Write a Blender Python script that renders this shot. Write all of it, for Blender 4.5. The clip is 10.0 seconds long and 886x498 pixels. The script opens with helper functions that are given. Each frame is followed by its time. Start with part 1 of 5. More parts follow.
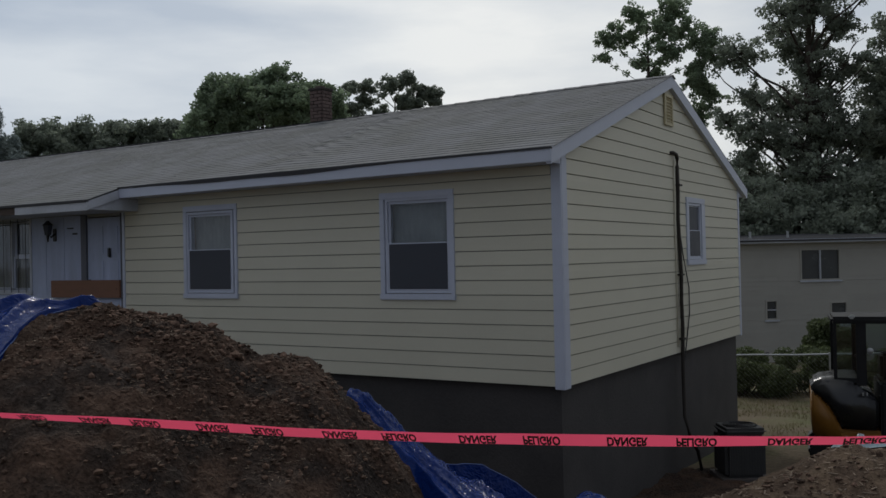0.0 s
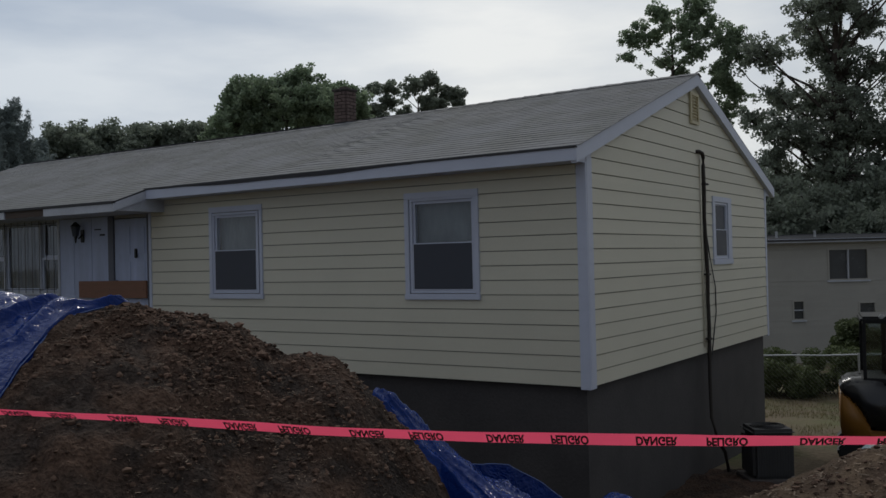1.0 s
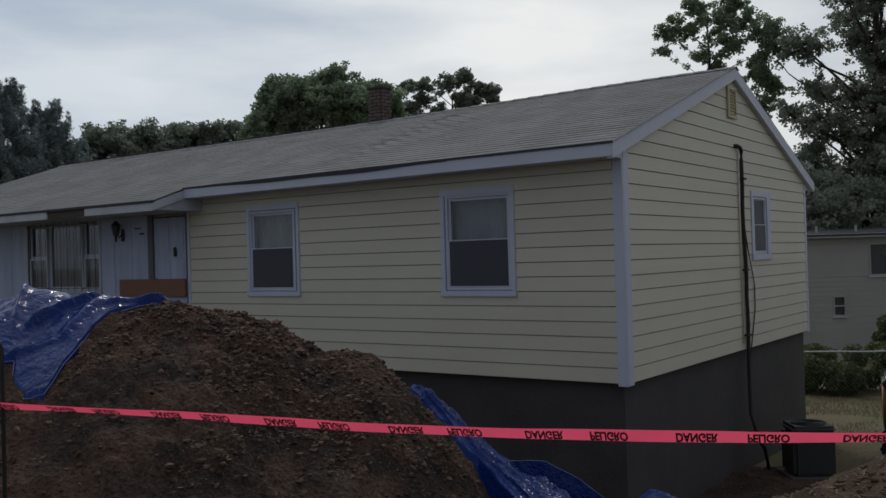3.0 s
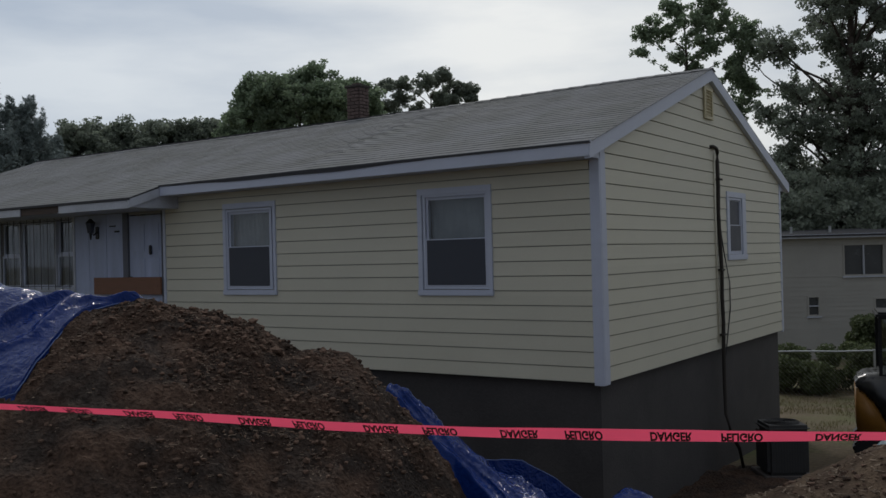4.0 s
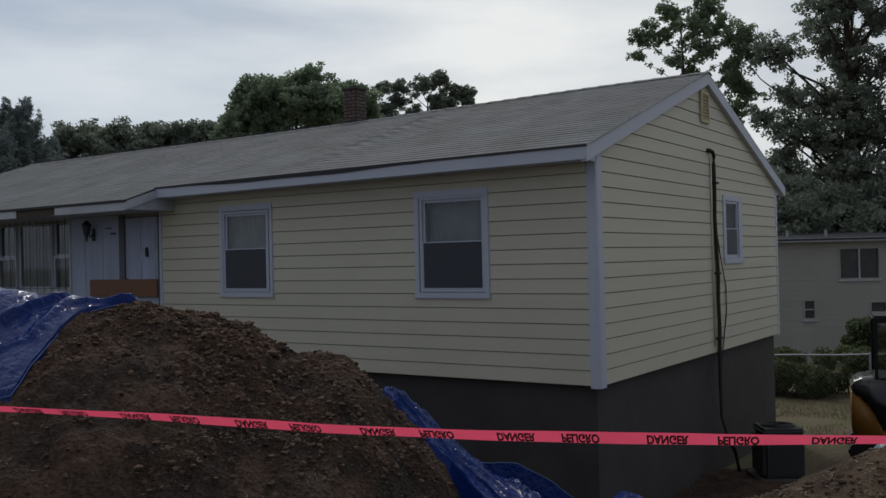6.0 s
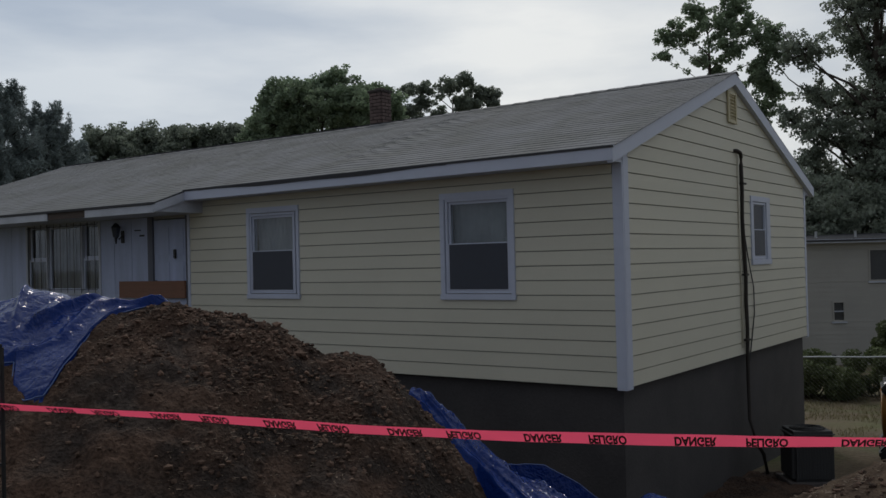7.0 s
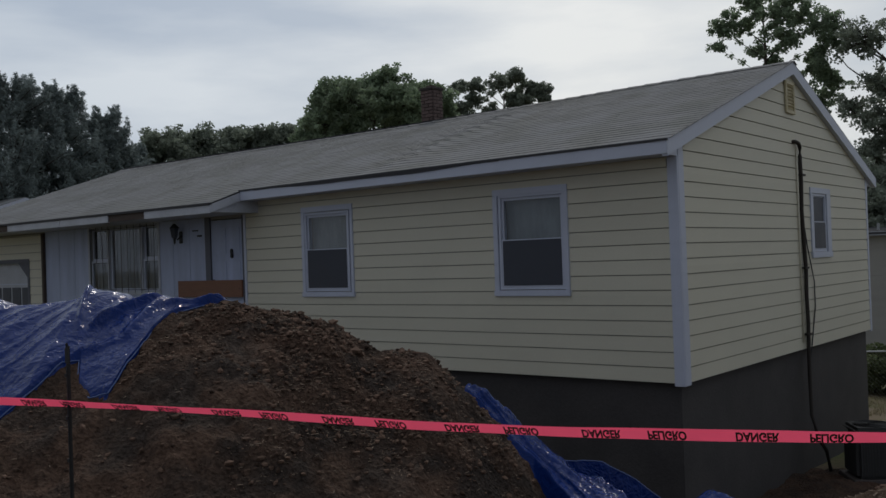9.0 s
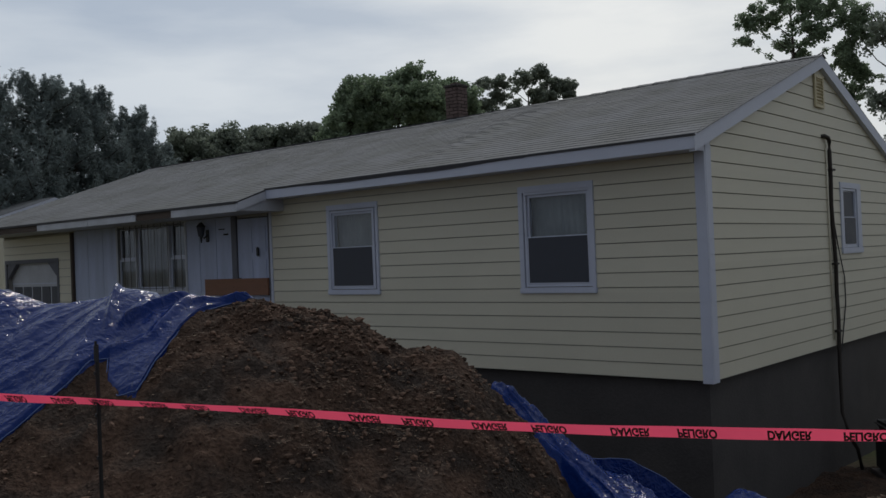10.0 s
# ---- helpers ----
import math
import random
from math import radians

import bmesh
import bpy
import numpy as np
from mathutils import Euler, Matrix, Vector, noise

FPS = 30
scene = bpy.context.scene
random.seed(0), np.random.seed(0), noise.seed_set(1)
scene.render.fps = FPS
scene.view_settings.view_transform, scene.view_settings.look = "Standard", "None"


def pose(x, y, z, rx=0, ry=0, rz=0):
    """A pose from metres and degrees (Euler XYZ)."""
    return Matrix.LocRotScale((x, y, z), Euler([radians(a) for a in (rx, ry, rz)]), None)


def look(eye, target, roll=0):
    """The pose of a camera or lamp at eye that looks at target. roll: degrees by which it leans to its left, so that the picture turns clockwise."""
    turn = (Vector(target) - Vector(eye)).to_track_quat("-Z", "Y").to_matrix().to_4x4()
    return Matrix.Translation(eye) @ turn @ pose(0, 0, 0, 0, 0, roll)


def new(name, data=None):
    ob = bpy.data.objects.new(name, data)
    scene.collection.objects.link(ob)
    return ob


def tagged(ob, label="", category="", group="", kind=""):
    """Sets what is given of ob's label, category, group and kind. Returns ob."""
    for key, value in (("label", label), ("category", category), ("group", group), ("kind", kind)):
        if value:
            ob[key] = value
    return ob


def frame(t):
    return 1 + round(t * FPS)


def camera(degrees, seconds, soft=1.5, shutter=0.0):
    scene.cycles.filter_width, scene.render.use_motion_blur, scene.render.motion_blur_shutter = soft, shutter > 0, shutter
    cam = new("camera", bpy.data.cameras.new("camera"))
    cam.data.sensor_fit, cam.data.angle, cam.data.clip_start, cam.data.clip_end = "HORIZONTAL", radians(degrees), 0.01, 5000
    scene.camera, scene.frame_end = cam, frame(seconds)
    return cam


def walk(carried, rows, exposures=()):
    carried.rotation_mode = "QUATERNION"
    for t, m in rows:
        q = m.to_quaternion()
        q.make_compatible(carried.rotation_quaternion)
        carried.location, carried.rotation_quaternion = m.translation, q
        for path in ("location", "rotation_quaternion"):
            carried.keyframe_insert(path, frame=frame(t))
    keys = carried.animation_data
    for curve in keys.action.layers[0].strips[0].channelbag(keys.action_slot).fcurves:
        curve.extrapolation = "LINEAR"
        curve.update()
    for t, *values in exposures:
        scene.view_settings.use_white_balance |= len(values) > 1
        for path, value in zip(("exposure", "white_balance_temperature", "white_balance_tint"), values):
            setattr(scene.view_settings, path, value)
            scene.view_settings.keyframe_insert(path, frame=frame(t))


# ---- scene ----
cam = camera(50.6, 10.0, soft=1.5)
EYE = (4.693, -10.14, 1.532)
# seconds, drift of the eye, yaw, pitch, roll
PATH = [
    (0, (0.025, 0.015, 0.013), 32.137, 0.586, 1.219),
    (0.5, (0.002, 0.024, 0.004), 32.594, 0.581, 1.164),
    (1, (0.003, 0.018, 0.002), 33.565, 0.664, 1.342),
    (1.5, (0.002, 0.000, 0.002), 34.769, 0.742, 1.494),
    (2, (0.004, -0.001, -0.000), 35.820, 0.634, 1.720),
    (2.5, (-0.003, -0.001, 0.002), 36.232, 0.609, 1.716),
    (2.7, (-0.003, -0.001, 0.002), 36.083, 0.602, 1.693),
    (3.8, (0.001, 0.016, -0.001), 34.574, 0.397, 1.466),
    (4, (0.001, 0.016, -0.001), 34.356, 0.452, 1.432),
    (4.5, (0.002, 0.017, 0.002), 33.966, 0.563, 1.403),
    (5, (-0.003, 0.021, 0.000), 33.710, 0.544, 1.204),
    (5.5, (-0.003, 0.018, -0.001), 33.610, 0.632, 1.285),
    (5.7, (-0.003, 0.018, -0.001), 33.765, 0.634, 1.287),
    (6.8, (0.003, -0.008, -0.001), 35.313, 0.679, 1.345),
    (7, (0.003, -0.008, -0.001), 35.668, 0.748, 1.359),
    (7.5, (0.011, -0.027, 0.001), 36.706, 0.823, 1.472),
    (8, (0.008, -0.034, -0.002), 37.662, 0.733, 1.515),
    (8.5, (-0.009, -0.020, -0.007), 38.420, 0.759, 1.698),
    (9, (-0.005, -0.017, -0.005), 38.892, 0.660, 2.002),
    (9.5, (-0.011, -0.017, -0.002), 39.486, 0.506, 2.109),
    (10, (-0.026, -0.004, -0.006), 40.412, 0.562, 2.244)
]
walk(cam, [(t, pose(EYE[0] + d[0], EYE[1] + d[1], EYE[2] + d[2], 90 + p, r, y)) for t, d, y, p, r in PATH], exposures=[(0, 0.0), (5.5, 0.0), (8, -0.05), (10, -0.05)])

# ---- light ----
SUN_DIR = Vector((-0.46, 0.58, 0.66)).normalized()
world = bpy.data.worlds.new("world")
scene.world = world
world.use_nodes = True


def build_sky():
    nt = world.node_tree
    N, L = nt.nodes, nt.links
    N.clear()
    out, mix = N.new("ShaderNodeOutputWorld"), N.new("ShaderNodeMixShader")
    blue, cloud = N.new("ShaderNodeBackground"), N.new("ShaderNodeBackground")
    sky = N.new("ShaderNodeTexSky")
    sky.sky_type, sky.sun_disc = "NISHITA", False
    sky.sun_elevation, sky.sun_rotation = math.asin(SUN_DIR.z), math.atan2(SUN_DIR.x, SUN_DIR.y)
    L.new(sky.outputs[0], blue.inputs[0])
    blue.inputs[1].default_value = 0.06
    co = N.new("ShaderNodeTexCoord")
    dot = N.new("ShaderNodeVectorMath")
    dot.operation = "DOT_PRODUCT"
    dot.inputs[1].default_value = SUN_DIR
    L.new(co.outputs["Generated"], dot.inputs[0])
    glow = N.new("ShaderNodeMapRange")
    glow.interpolation_type = "SMOOTHSTEP"
    for k, v in (("From Min", 0.0), ("From Max", 1.0), ("To Min", 0.355), ("To Max", 0.89)):
        glow.inputs[k].default_value = v
    L.new(dot.outputs["Value"], glow.inputs["Value"])
    mp = N.new("ShaderNodeMapping")
    mp.inputs["Scale"].default_value = (1.0, 1.0, 4.2)
    mp.inputs["Location"].default_value = (0.35, 0.2, 0.0)
    L.new(co.outputs["Generated"], mp.inputs[0])
    noi = N.new("ShaderNodeTexNoise")
    noi.inputs["Scale"].default_value, noi.inputs["Detail"].default_value = 3.0, 6.0
    noi.inputs["Roughness"].default_value = 0.5
    L.new(mp.outputs[0], noi.inputs["Vector"])
    ramp = N.new("ShaderNodeValToRGB")
    ramp.color_ramp.elements[0].position, ramp.color_ramp.elements[1].position = 0.34, 0.66
    ramp.color_ramp.elements[0].color = (0.64, 0.69, 0.77, 1)
    ramp.color_ramp.elements[1].color = (1.0, 1.0, 1.0, 1)
    L.new(noi.outputs["Fac"], ramp.inputs[0])
    tint = N.new("ShaderNodeValToRGB")
    tint.color_ramp.elements[0].position, tint.color_ramp.elements[1].position = 0.34, 0.74
    tint.color_ramp.elements[0].color, tint.color_ramp.elements[1].color = (0.84, 0.90, 1.01, 1), (0.985, 1.0, 0.99, 1)
    L.new(glow.outputs[0], tint.inputs[0])
    both = N.new("ShaderNodeVectorMath")
    both.operation = "MULTIPLY"
    L.new(ramp.outputs[0], both.inputs[0])
    L.new(tint.outputs[0], both.inputs[1])
    thick = N.new("ShaderNodeVectorMath")
    thick.operation = "DOT_PRODUCT"
    thick.inputs[1].default_value = (-0.954, 0.30, 0.0)
    L.new(co.outputs["Generated"], thick.inputs[0])
    west = N.new("ShaderNodeValToRGB")
    west.color_ramp.elements[0].position, west.color_ramp.elements[1].position = 0.74, 1.0
    west.color_ramp.elements[0].color, west.color_ramp.elements[1].color = (1, 1, 1, 1), (0.76, 0.82, 0.91, 1)
    L.new(thick.outputs["Value"], west.inputs[0])
    all3 = N.new("ShaderNodeVectorMath")
    all3.operation = "MULTIPLY"
    L.new(both.outputs[0], all3.inputs[0])
    L.new(west.outputs[0], all3.inputs[1])
    L.new(all3.outputs[0], cloud.inputs[0])
    L.new(glow.outputs[0], cloud.inputs[1])
    mix.inputs[0].default_value = 0.93
    L.new(blue.outputs[0], mix.inputs[1])
    L.new(cloud.outputs[0], mix.inputs[2])
    L.new(mix.outputs[0], out.inputs[0])


build_sky()
sun = new("sun", bpy.data.lights.new("sun", "SUN"))
sun.data.energy, sun.data.angle, sun.data.color = 0.75, radians(8), (1.0, 0.97, 0.92)
sun.matrix_basis = look((0, 0, 30), Vector((0, 0, 30)) - SUN_DIR)

# ---- materials ----


def mat(name, col, rough=0.7, metal=0.0, grain=60.0, var=0.1, stain=1.5, stains=0.15, bump=0.1, rnd=0.0, island=0.0,
        stretch=(1, 1, 1), other=None, spec=0.5, translucent=0.0, relief=0.02):
    """Base colour varied by fine grain, broad stains, and a random tone for each piece."""
    m = bpy.data.materials.new(name)
    m.use_nodes = True
    nt = m.node_tree
    N, L = nt.nodes, nt.links
    b = N["Principled BSDF"]
    b.inputs["Roughness"].default_value, b.inputs["Metallic"].default_value = rough, metal
    b.inputs["Specular IOR Level"].default_value = spec
    co, mp = N.new("ShaderNodeTexCoord"), N.new("ShaderNodeMapping")
    mp.inputs["Scale"].default_value = stretch
    L.new(co.outputs["Object"], mp.inputs[0])

    def noi(scale, detail):
        n = N.new("ShaderNodeTexNoise")
        n.inputs["Scale"].default_value, n.inputs["Detail"].default_value = scale, detail
        L.new(mp.outputs[0], n.inputs["Vector"])
        return n.outputs["Fac"]

    def lin(socket, gain, add):
        n = N.new("ShaderNodeMath")
        n.operation = "MULTIPLY_ADD"
        L.new(socket, n.inputs[0])
        n.inputs[1].default_value = gain
        if isinstance(add, (int, float)):
            n.inputs[2].default_value = add
        else:
            L.new(add, n.inputs[2])
        return n.outputs[0]

    g, s = noi(grain, 6), noi(stain, 5)
    f = lin(g, 2.6 * var, 1 - 1.3 * var - 1.3 * stains - rnd * 0.5 - island * 0.5)
    f = lin(s, 2.6 * stains, f)
    if rnd:
        f = lin(N.new("ShaderNodeObjectInfo").outputs["Random"], rnd, f)
    if island:
        f = lin(N.new("ShaderNodeNewGeometry").outputs["Random Per Island"], island, f)
    base = N.new("ShaderNodeRGB")
    base.outputs[0].default_value = (*col, 1)
    colour = base.outputs[0]
    if other:
        mx = N.new("ShaderNodeMix")
        mx.data_type = "RGBA"
        st = N.new("ShaderNodeMapRange")
        st.inputs["From Min"].default_value, st.inputs["From Max"].default_value = 0.42, 0.62
        L.new(noi(stain * 1.7, 6), st.inputs["Value"])
        L.new(st.outputs[0], mx.inputs["Factor"])
        L.new(colour, mx.inputs["A"])
        mx.inputs["B"].default_value = (*other, 1)
        colour = mx.outputs["Result"]
    sc = N.new("ShaderNodeVectorMath")
    sc.operation = "SCALE"
    L.new(colour, sc.inputs[0])
    L.new(f, sc.inputs["Scale"])
    L.new(sc.outputs[0], b.inputs["Base Color"])
    r = lin(s, 0.25, rough - 0.125)
    L.new(r, b.inputs["Roughness"])
    if bump:
        bp = N.new("ShaderNodeBump")
        bp.inputs["Strength"].default_value, bp.inputs["Distance"].default_value = bump, relief
        L.new(g, bp.inputs["Height"])
        L.new(bp.outputs[0], b.inputs["Normal"])
    if translucent:
        tr, ms = N.new("ShaderNodeBsdfTranslucent"), N.new("ShaderNodeMixShader")
        L.new(sc.outputs[0], tr.inputs[0])
        ms.inputs[0].default_value = translucent
        L.new(b.outputs[0], ms.inputs[1])
        L.new(tr.outputs[0], ms.inputs[2])
        L.new(ms.outputs[0], N["Material Output"].inputs["Surface"])
    return m


def glass(name, tint, rough=0.03):
    m = bpy.data.materials.new(name)
    m.use_nodes = True
    b = m.node_tree.nodes["Principled BSDF"]
    b.inputs["Base Color"].default_value = (*tint, 1)
    b.inputs["Roughness"].default_value = rough
    b.inputs["Transmission Weight"].default_value = 1.0
    b.inputs["IOR"].default_value = 1.45
    return m


M_SIDING = mat("cream_siding", (0.605, 0.578, 0.468), 0.55, grain=90, var=0.05, stain=1.1, stains=0.06, bump=0.05, rnd=0.05)
M_TRIM = mat("white_trim", (0.52, 0.555, 0.66), 0.5, grain=60, var=0.04, stain=2.0, stains=0.08, bump=0.04)
M_GREYTRIM = mat("weathered_white_trim", (0.46, 0.48, 0.53), 0.6, grain=30, var=0.1, stain=2.5, stains=0.25, bump=0.1)
M_PANEL = mat("pale_blue_panel", (0.40, 0.45, 0.60), 0.7, grain=25, var=0.10, stain=1.4, stains=0.26, bump=0.12, rnd=0.06, stretch=(3, 3, 0.4))
M_SHINGLE = mat("grey_asphalt_shingle", (0.152, 0.157, 0.166), 0.9, grain=55, var=0.32, stain=0.8, stains=0.38, bump=0.3, rnd=0.07, other=(0.120, 0.125, 0.124))
M_SHINGLES = mat("grey_asphalt_shingles", (0.152, 0.157, 0.166), 0.9, grain=55, var=0.32, stain=0.8, stains=0.38, bump=0.3, island=0.07, other=(0.120, 0.125, 0.124))
M_DARKEDGE = mat("dark_roof_edge", (0.045, 0.045, 0.05), 0.85, grain=50, var=0.2, bump=0.15)
M_BAREWOOD = mat("bare_dark_wood", (0.075, 0.055, 0.045), 0.85, grain=30, var=0.3, stain=4, stains=0.3, bump=0.2, stretch=(0.4, 4, 4))
M_CONCRETE = mat("parged_foundation", (0.060, 0.055, 0.054), 0.85, grain=35, var=0.18, stain=0.9, stains=0.3, bump=0.25, other=(0.050, 0.046, 0.046))
M_ORANGEWOOD = mat("new_plank_wood", (0.21, 0.10, 0.06), 0.7, grain=20, var=0.2, stain=2, stains=0.15, bump=0.1, stretch=(0.3, 6, 6))
M_CABLE = mat("dark_cable_sheath", (0.040, 0.034, 0.030), 0.6, grain=50, var=0.2, stain=3, stains=0.2, bump=0.08, spec=0.25)
M_BRICK = mat("red_brick", (0.125, 0.088, 0.080), 0.85, grain=60, var=0.2, stain=6, stains=0.2, bump=0.3, rnd=0.35)
M_MORTAR = mat("mortar", (0.095, 0.082, 0.078), 0.9, grain=80, var=0.15, bump=0.3)
M_VENT = mat("yellowed_vent", (0.56, 0.50, 0.33), 0.6, grain=50, var=0.08, bump=0.05)
M_OLDWOOD = mat("grey_weathered_wood", (0.13, 0.135, 0.16), 0.8, grain=30, var=0.2, stain=2.0, stains=0.3, bump=0.15, stretch=(4, 4, 0.5))
M_BLACK = mat("black_rubber", (0.016, 0.016, 0.018), 0.5, grain=60, var=0.2, bump=0.08, spec=0.22)
M_IRON = mat("black_iron", (0.025, 0.025, 0.028), 0.5, metal=0.4, grain=60, var=0.2, bump=0.08)
M_STEEL = mat("galvanised_steel", (0.42, 0.43, 0.44), 0.45, metal=0.8, grain=40, var=0.12, bump=0.05)
M_GLASS = glass("window_glass", (0.92, 0.95, 0.96))
M_CABGLASS = glass("cab_glass", (0.62, 0.68, 0.68))
M_SCREEN = mat("insect_screen", (0.043, 0.049, 0.066), 0.55, grain=500, var=0.25, stain=3, stains=0.12, bump=0.05)
M_CURTAIN = mat("pale_curtain", (0.20, 0.215, 0.25), 0.85, grain=14, var=0.16, stain=3.5, stains=0.3, bump=0.1, stretch=(2.5, 1, 0.4))
M_BLIND = mat("grey_curtain", (0.27, 0.29, 0.30), 0.85, grain=9, var=0.1, stain=2.5, stains=0.3, bump=0.1, stretch=(1.5, 1, 0.8))
M_HOOD = mat("black_gloss_paint", (0.014, 0.014, 0.016), 0.28, grain=20, var=0.1, bump=0.03, spec=0.6)
M_HEM_GLINT = mat("tarp_hem_and_glint", (0.06, 0.11, 0.28), 0.35, grain=40, var=0.15, bump=0.1)
# grey base colour stands in for the reflection in the far panes
M_FARPANE = mat("far_window_pane", (0.06, 0.063, 0.066), 0.25, grain=3, var=0.15, stain=0.8, stains=0.2, bump=0.0)
M_ROOM = mat("room_plaster", (0.30, 0.29, 0.27), 0.9, bump=0.05)
M_SOIL = mat("brown_soil", (0.082, 0.052, 0.038), 0.95, grain=34, var=0.8, stain=1.5, stains=0.7, bump=1.0, other=(0.044, 0.034, 0.029), spec=0.12, relief=0.06)
M_SOILDRY = mat("dry_soil", (0.125, 0.088, 0.06), 0.95, grain=38, var=0.4, stain=2.2, stains=0.35, bump=0.8, other=(0.09, 0.062, 0.045), spec=0.15)
M_CLOD = mat("soil_clod", (0.108, 0.070, 0.052), 0.95, grain=50, var=0.35, stain=6, stains=0.2, bump=0.6, island=1.3, spec=0.15)
M_GROUND = mat("trodden_ground", (0.125, 0.098, 0.066), 0.95, grain=14, var=0.4, stain=0.35, stains=0.3, bump=0.6, other=(0.10, 0.105, 0.05), spec=0.15)
M_CHIP_GLINT = mat("pale_straw_and_soil_glints", (0.17, 0.125, 0.09), 0.9, grain=40, var=0.3, bump=0.2, island=0.9)
M_GRASS = mat("dry_grass", (0.19, 0.165, 0.085), 0.8, grain=5, var=0.2, island=0.7, bump=0.0, translucent=0.25)
M_TARP = mat("blue_tarp", (0.004, 0.023, 0.140), 0.15, grain=20, var=0.1, stain=3.0, stains=0.14, bump=0.15, spec=0.19, relief=0.02)


def creased(m, scale, strength, relief):
    """Adds the sharp broken creases of a stiff plastic sheet to a material's relief."""
    nt = m.node_tree
    N, L = nt.nodes, nt.links
    b = N["Principled BSDF"]
    co = N.new("ShaderNodeTexCoord")
    warp = N.new("ShaderNodeTexNoise")
    warp.inputs["Scale"].default_value, warp.inputs["Detail"].default_value = scale * 0.5, 3.0
    L.new(co.outputs["Object"], warp.inputs["Vector"])
    add = N.new("ShaderNodeVectorMath")
    add.operation = "MULTIPLY_ADD"
    add.inputs[1].default_value = (0.5, 0.5, 0.5)
    L.new(warp.outputs["Color"], add.inputs[0])
    L.new(co.outputs["Object"], add.inputs[2])
    last = None
    for k, (f, amount) in enumerate(((1.0, 1.0), (2.3, 0.4))):
        v = N.new("ShaderNodeTexVoronoi")
        v.feature = "F1"
        v.inputs["Scale"].default_value = scale * f
        v.inputs["Randomness"].default_value = 1.0
        L.new(add.outputs[0], v.inputs["Vector"])
        n = N.new("ShaderNodeMath")
        n.operation = "MULTIPLY_ADD"
        L.new(v.outputs["Distance"], n.inputs[0])
        n.inputs[1].default_value = amount
        if last:
            L.new(last, n.inputs[2])
        else:
            n.inputs[2].default_value = 0.0
        last = n.outputs[0]
    bp = N.new("ShaderNodeBump")
    bp.inputs["Strength"].default_value, bp.inputs["Distance"].default_value = strength, relief
    L.new(last, bp.inputs["Height"])
    old = b.inputs["Normal"].links[0].from_node
    L.new(old.outputs[0], bp.inputs["Normal"])
    L.new(bp.outputs[0], b.inputs["Normal"])
    return m


creased(M_TARP, 10.0, 0.6, 0.014)
M_TARPPALE = mat("pale_tarp_underside", (0.15, 0.21, 0.25), 0.35, grain=26, var=0.15, stain=5, stains=0.3, bump=0.3)
M_TAPE = mat("pink_barrier_tape", (0.90, 0.10, 0.19), 0.35, grain=8, var=0.06, stain=2.2, stains=0.12, bump=0.05, translucent=0.6)
M_INK = mat("black_ink", (0.02, 0.012, 0.014), 0.5, bump=0.0)
M_BARK = mat("bark", (0.075, 0.06, 0.05), 0.95, grain=14, var=0.35, stain=2, stains=0.2, bump=0.7, stretch=(2, 2, 0.5))
M_LEAF = mat("oak_leaves", (0.240, 0.275, 0.218), 0.6, grain=1.2, var=0.12, stain=0.35, stains=0.25, bump=0.0, island=0.6, translucent=0.5)
M_LEAF2 = mat("maple_leaves", (0.235, 0.300, 0.195), 0.6, grain=1.2, var=0.12, stain=0.3, stains=0.25, bump=0.0, island=0.6, translucent=0.5)
M_SHRUB = mat("shrub_leaves", (0.10, 0.125, 0.055), 0.6, grain=3, var=0.15, stain=0.8, stains=0.25, bump=0.0, island=0.7, translucent=0.4)
M_NEEDLE = mat("pine_needles", (0.225, 0.270, 0.265), 0.6, grain=1.2, var=0.12, stain=0.3, stains=0.25, bump=0.0, island=0.6, translucent=0.35)
M_YELLOW = mat("excavator_yellow", (0.24, 0.105, 0.014), 0.5, grain=30, var=0.1, stain=3, stains=0.25, bump=0.06)
M_NSIDING = mat("beige_siding", (0.37, 0.355, 0.32), 0.65, grain=40, var=0.06, stain=0.6, stains=0.12, bump=0.05, island=0.05)
M_ACGREY = mat("condenser_grey", (0.055, 0.055, 0.055), 0.6, metal=0.2, grain=40, var=0.12, bump=0.05)

# ---- builders ----


def part(name, bm, material, parent=None, label="", world=False, smooth=False):
    """Links a bmesh as one mesh object under a thing or a part."""
    if world and parent:
        root = parent
        while root.parent:
            root = root.parent
        bm.transform(root.matrix_basis.inverted())
    me = bpy.data.meshes.new(name)
    bm.to_mesh(me)
    bm.free()
    if smooth:
        me.shade_smooth()
    me.materials.append(material)
    ob = new(name, me)
    ob.parent = parent
    return tagged(ob, label)


def mesh_part(name, verts, faces, material, parent=None, label="", smooth=False):
    me = bpy.data.meshes.new(name)
    me.from_pydata(verts, [], faces)
    if smooth:
        me.shade_smooth()
    me.materials.append(material)
    ob = new(name, me)
    ob.parent = parent
    return tagged(ob, label)


def thing(name, label, category, at=(0, 0, 0), turn=0.0, group="", kind=""):
    ob = new(name)
    ob.empty_display_size = 0.2
    ob.matrix_basis = pose(*at, 0, 0, turn)
    return tagged(ob, label, category, group, kind)


def box(bm, x0, y0, z0, x1, y1, z1, bevel=0.0):
    made = bmesh.ops.create_cube(bm, size=1)["verts"]
    for v in made:
        v.co = ((x0 + x1) / 2 + v.co.x * (x1 - x0), (y0 + y1) / 2 + v.co.y * (y1 - y0), (z0 + z1) / 2 + v.co.z * (z1 - z0))
    if bevel:
        edges = list({e for v in made for e in v.link_edges})
        bmesh.ops.bevel(bm, geom=edges, offset=bevel, segments=2, affect="EDGES")
    return bm


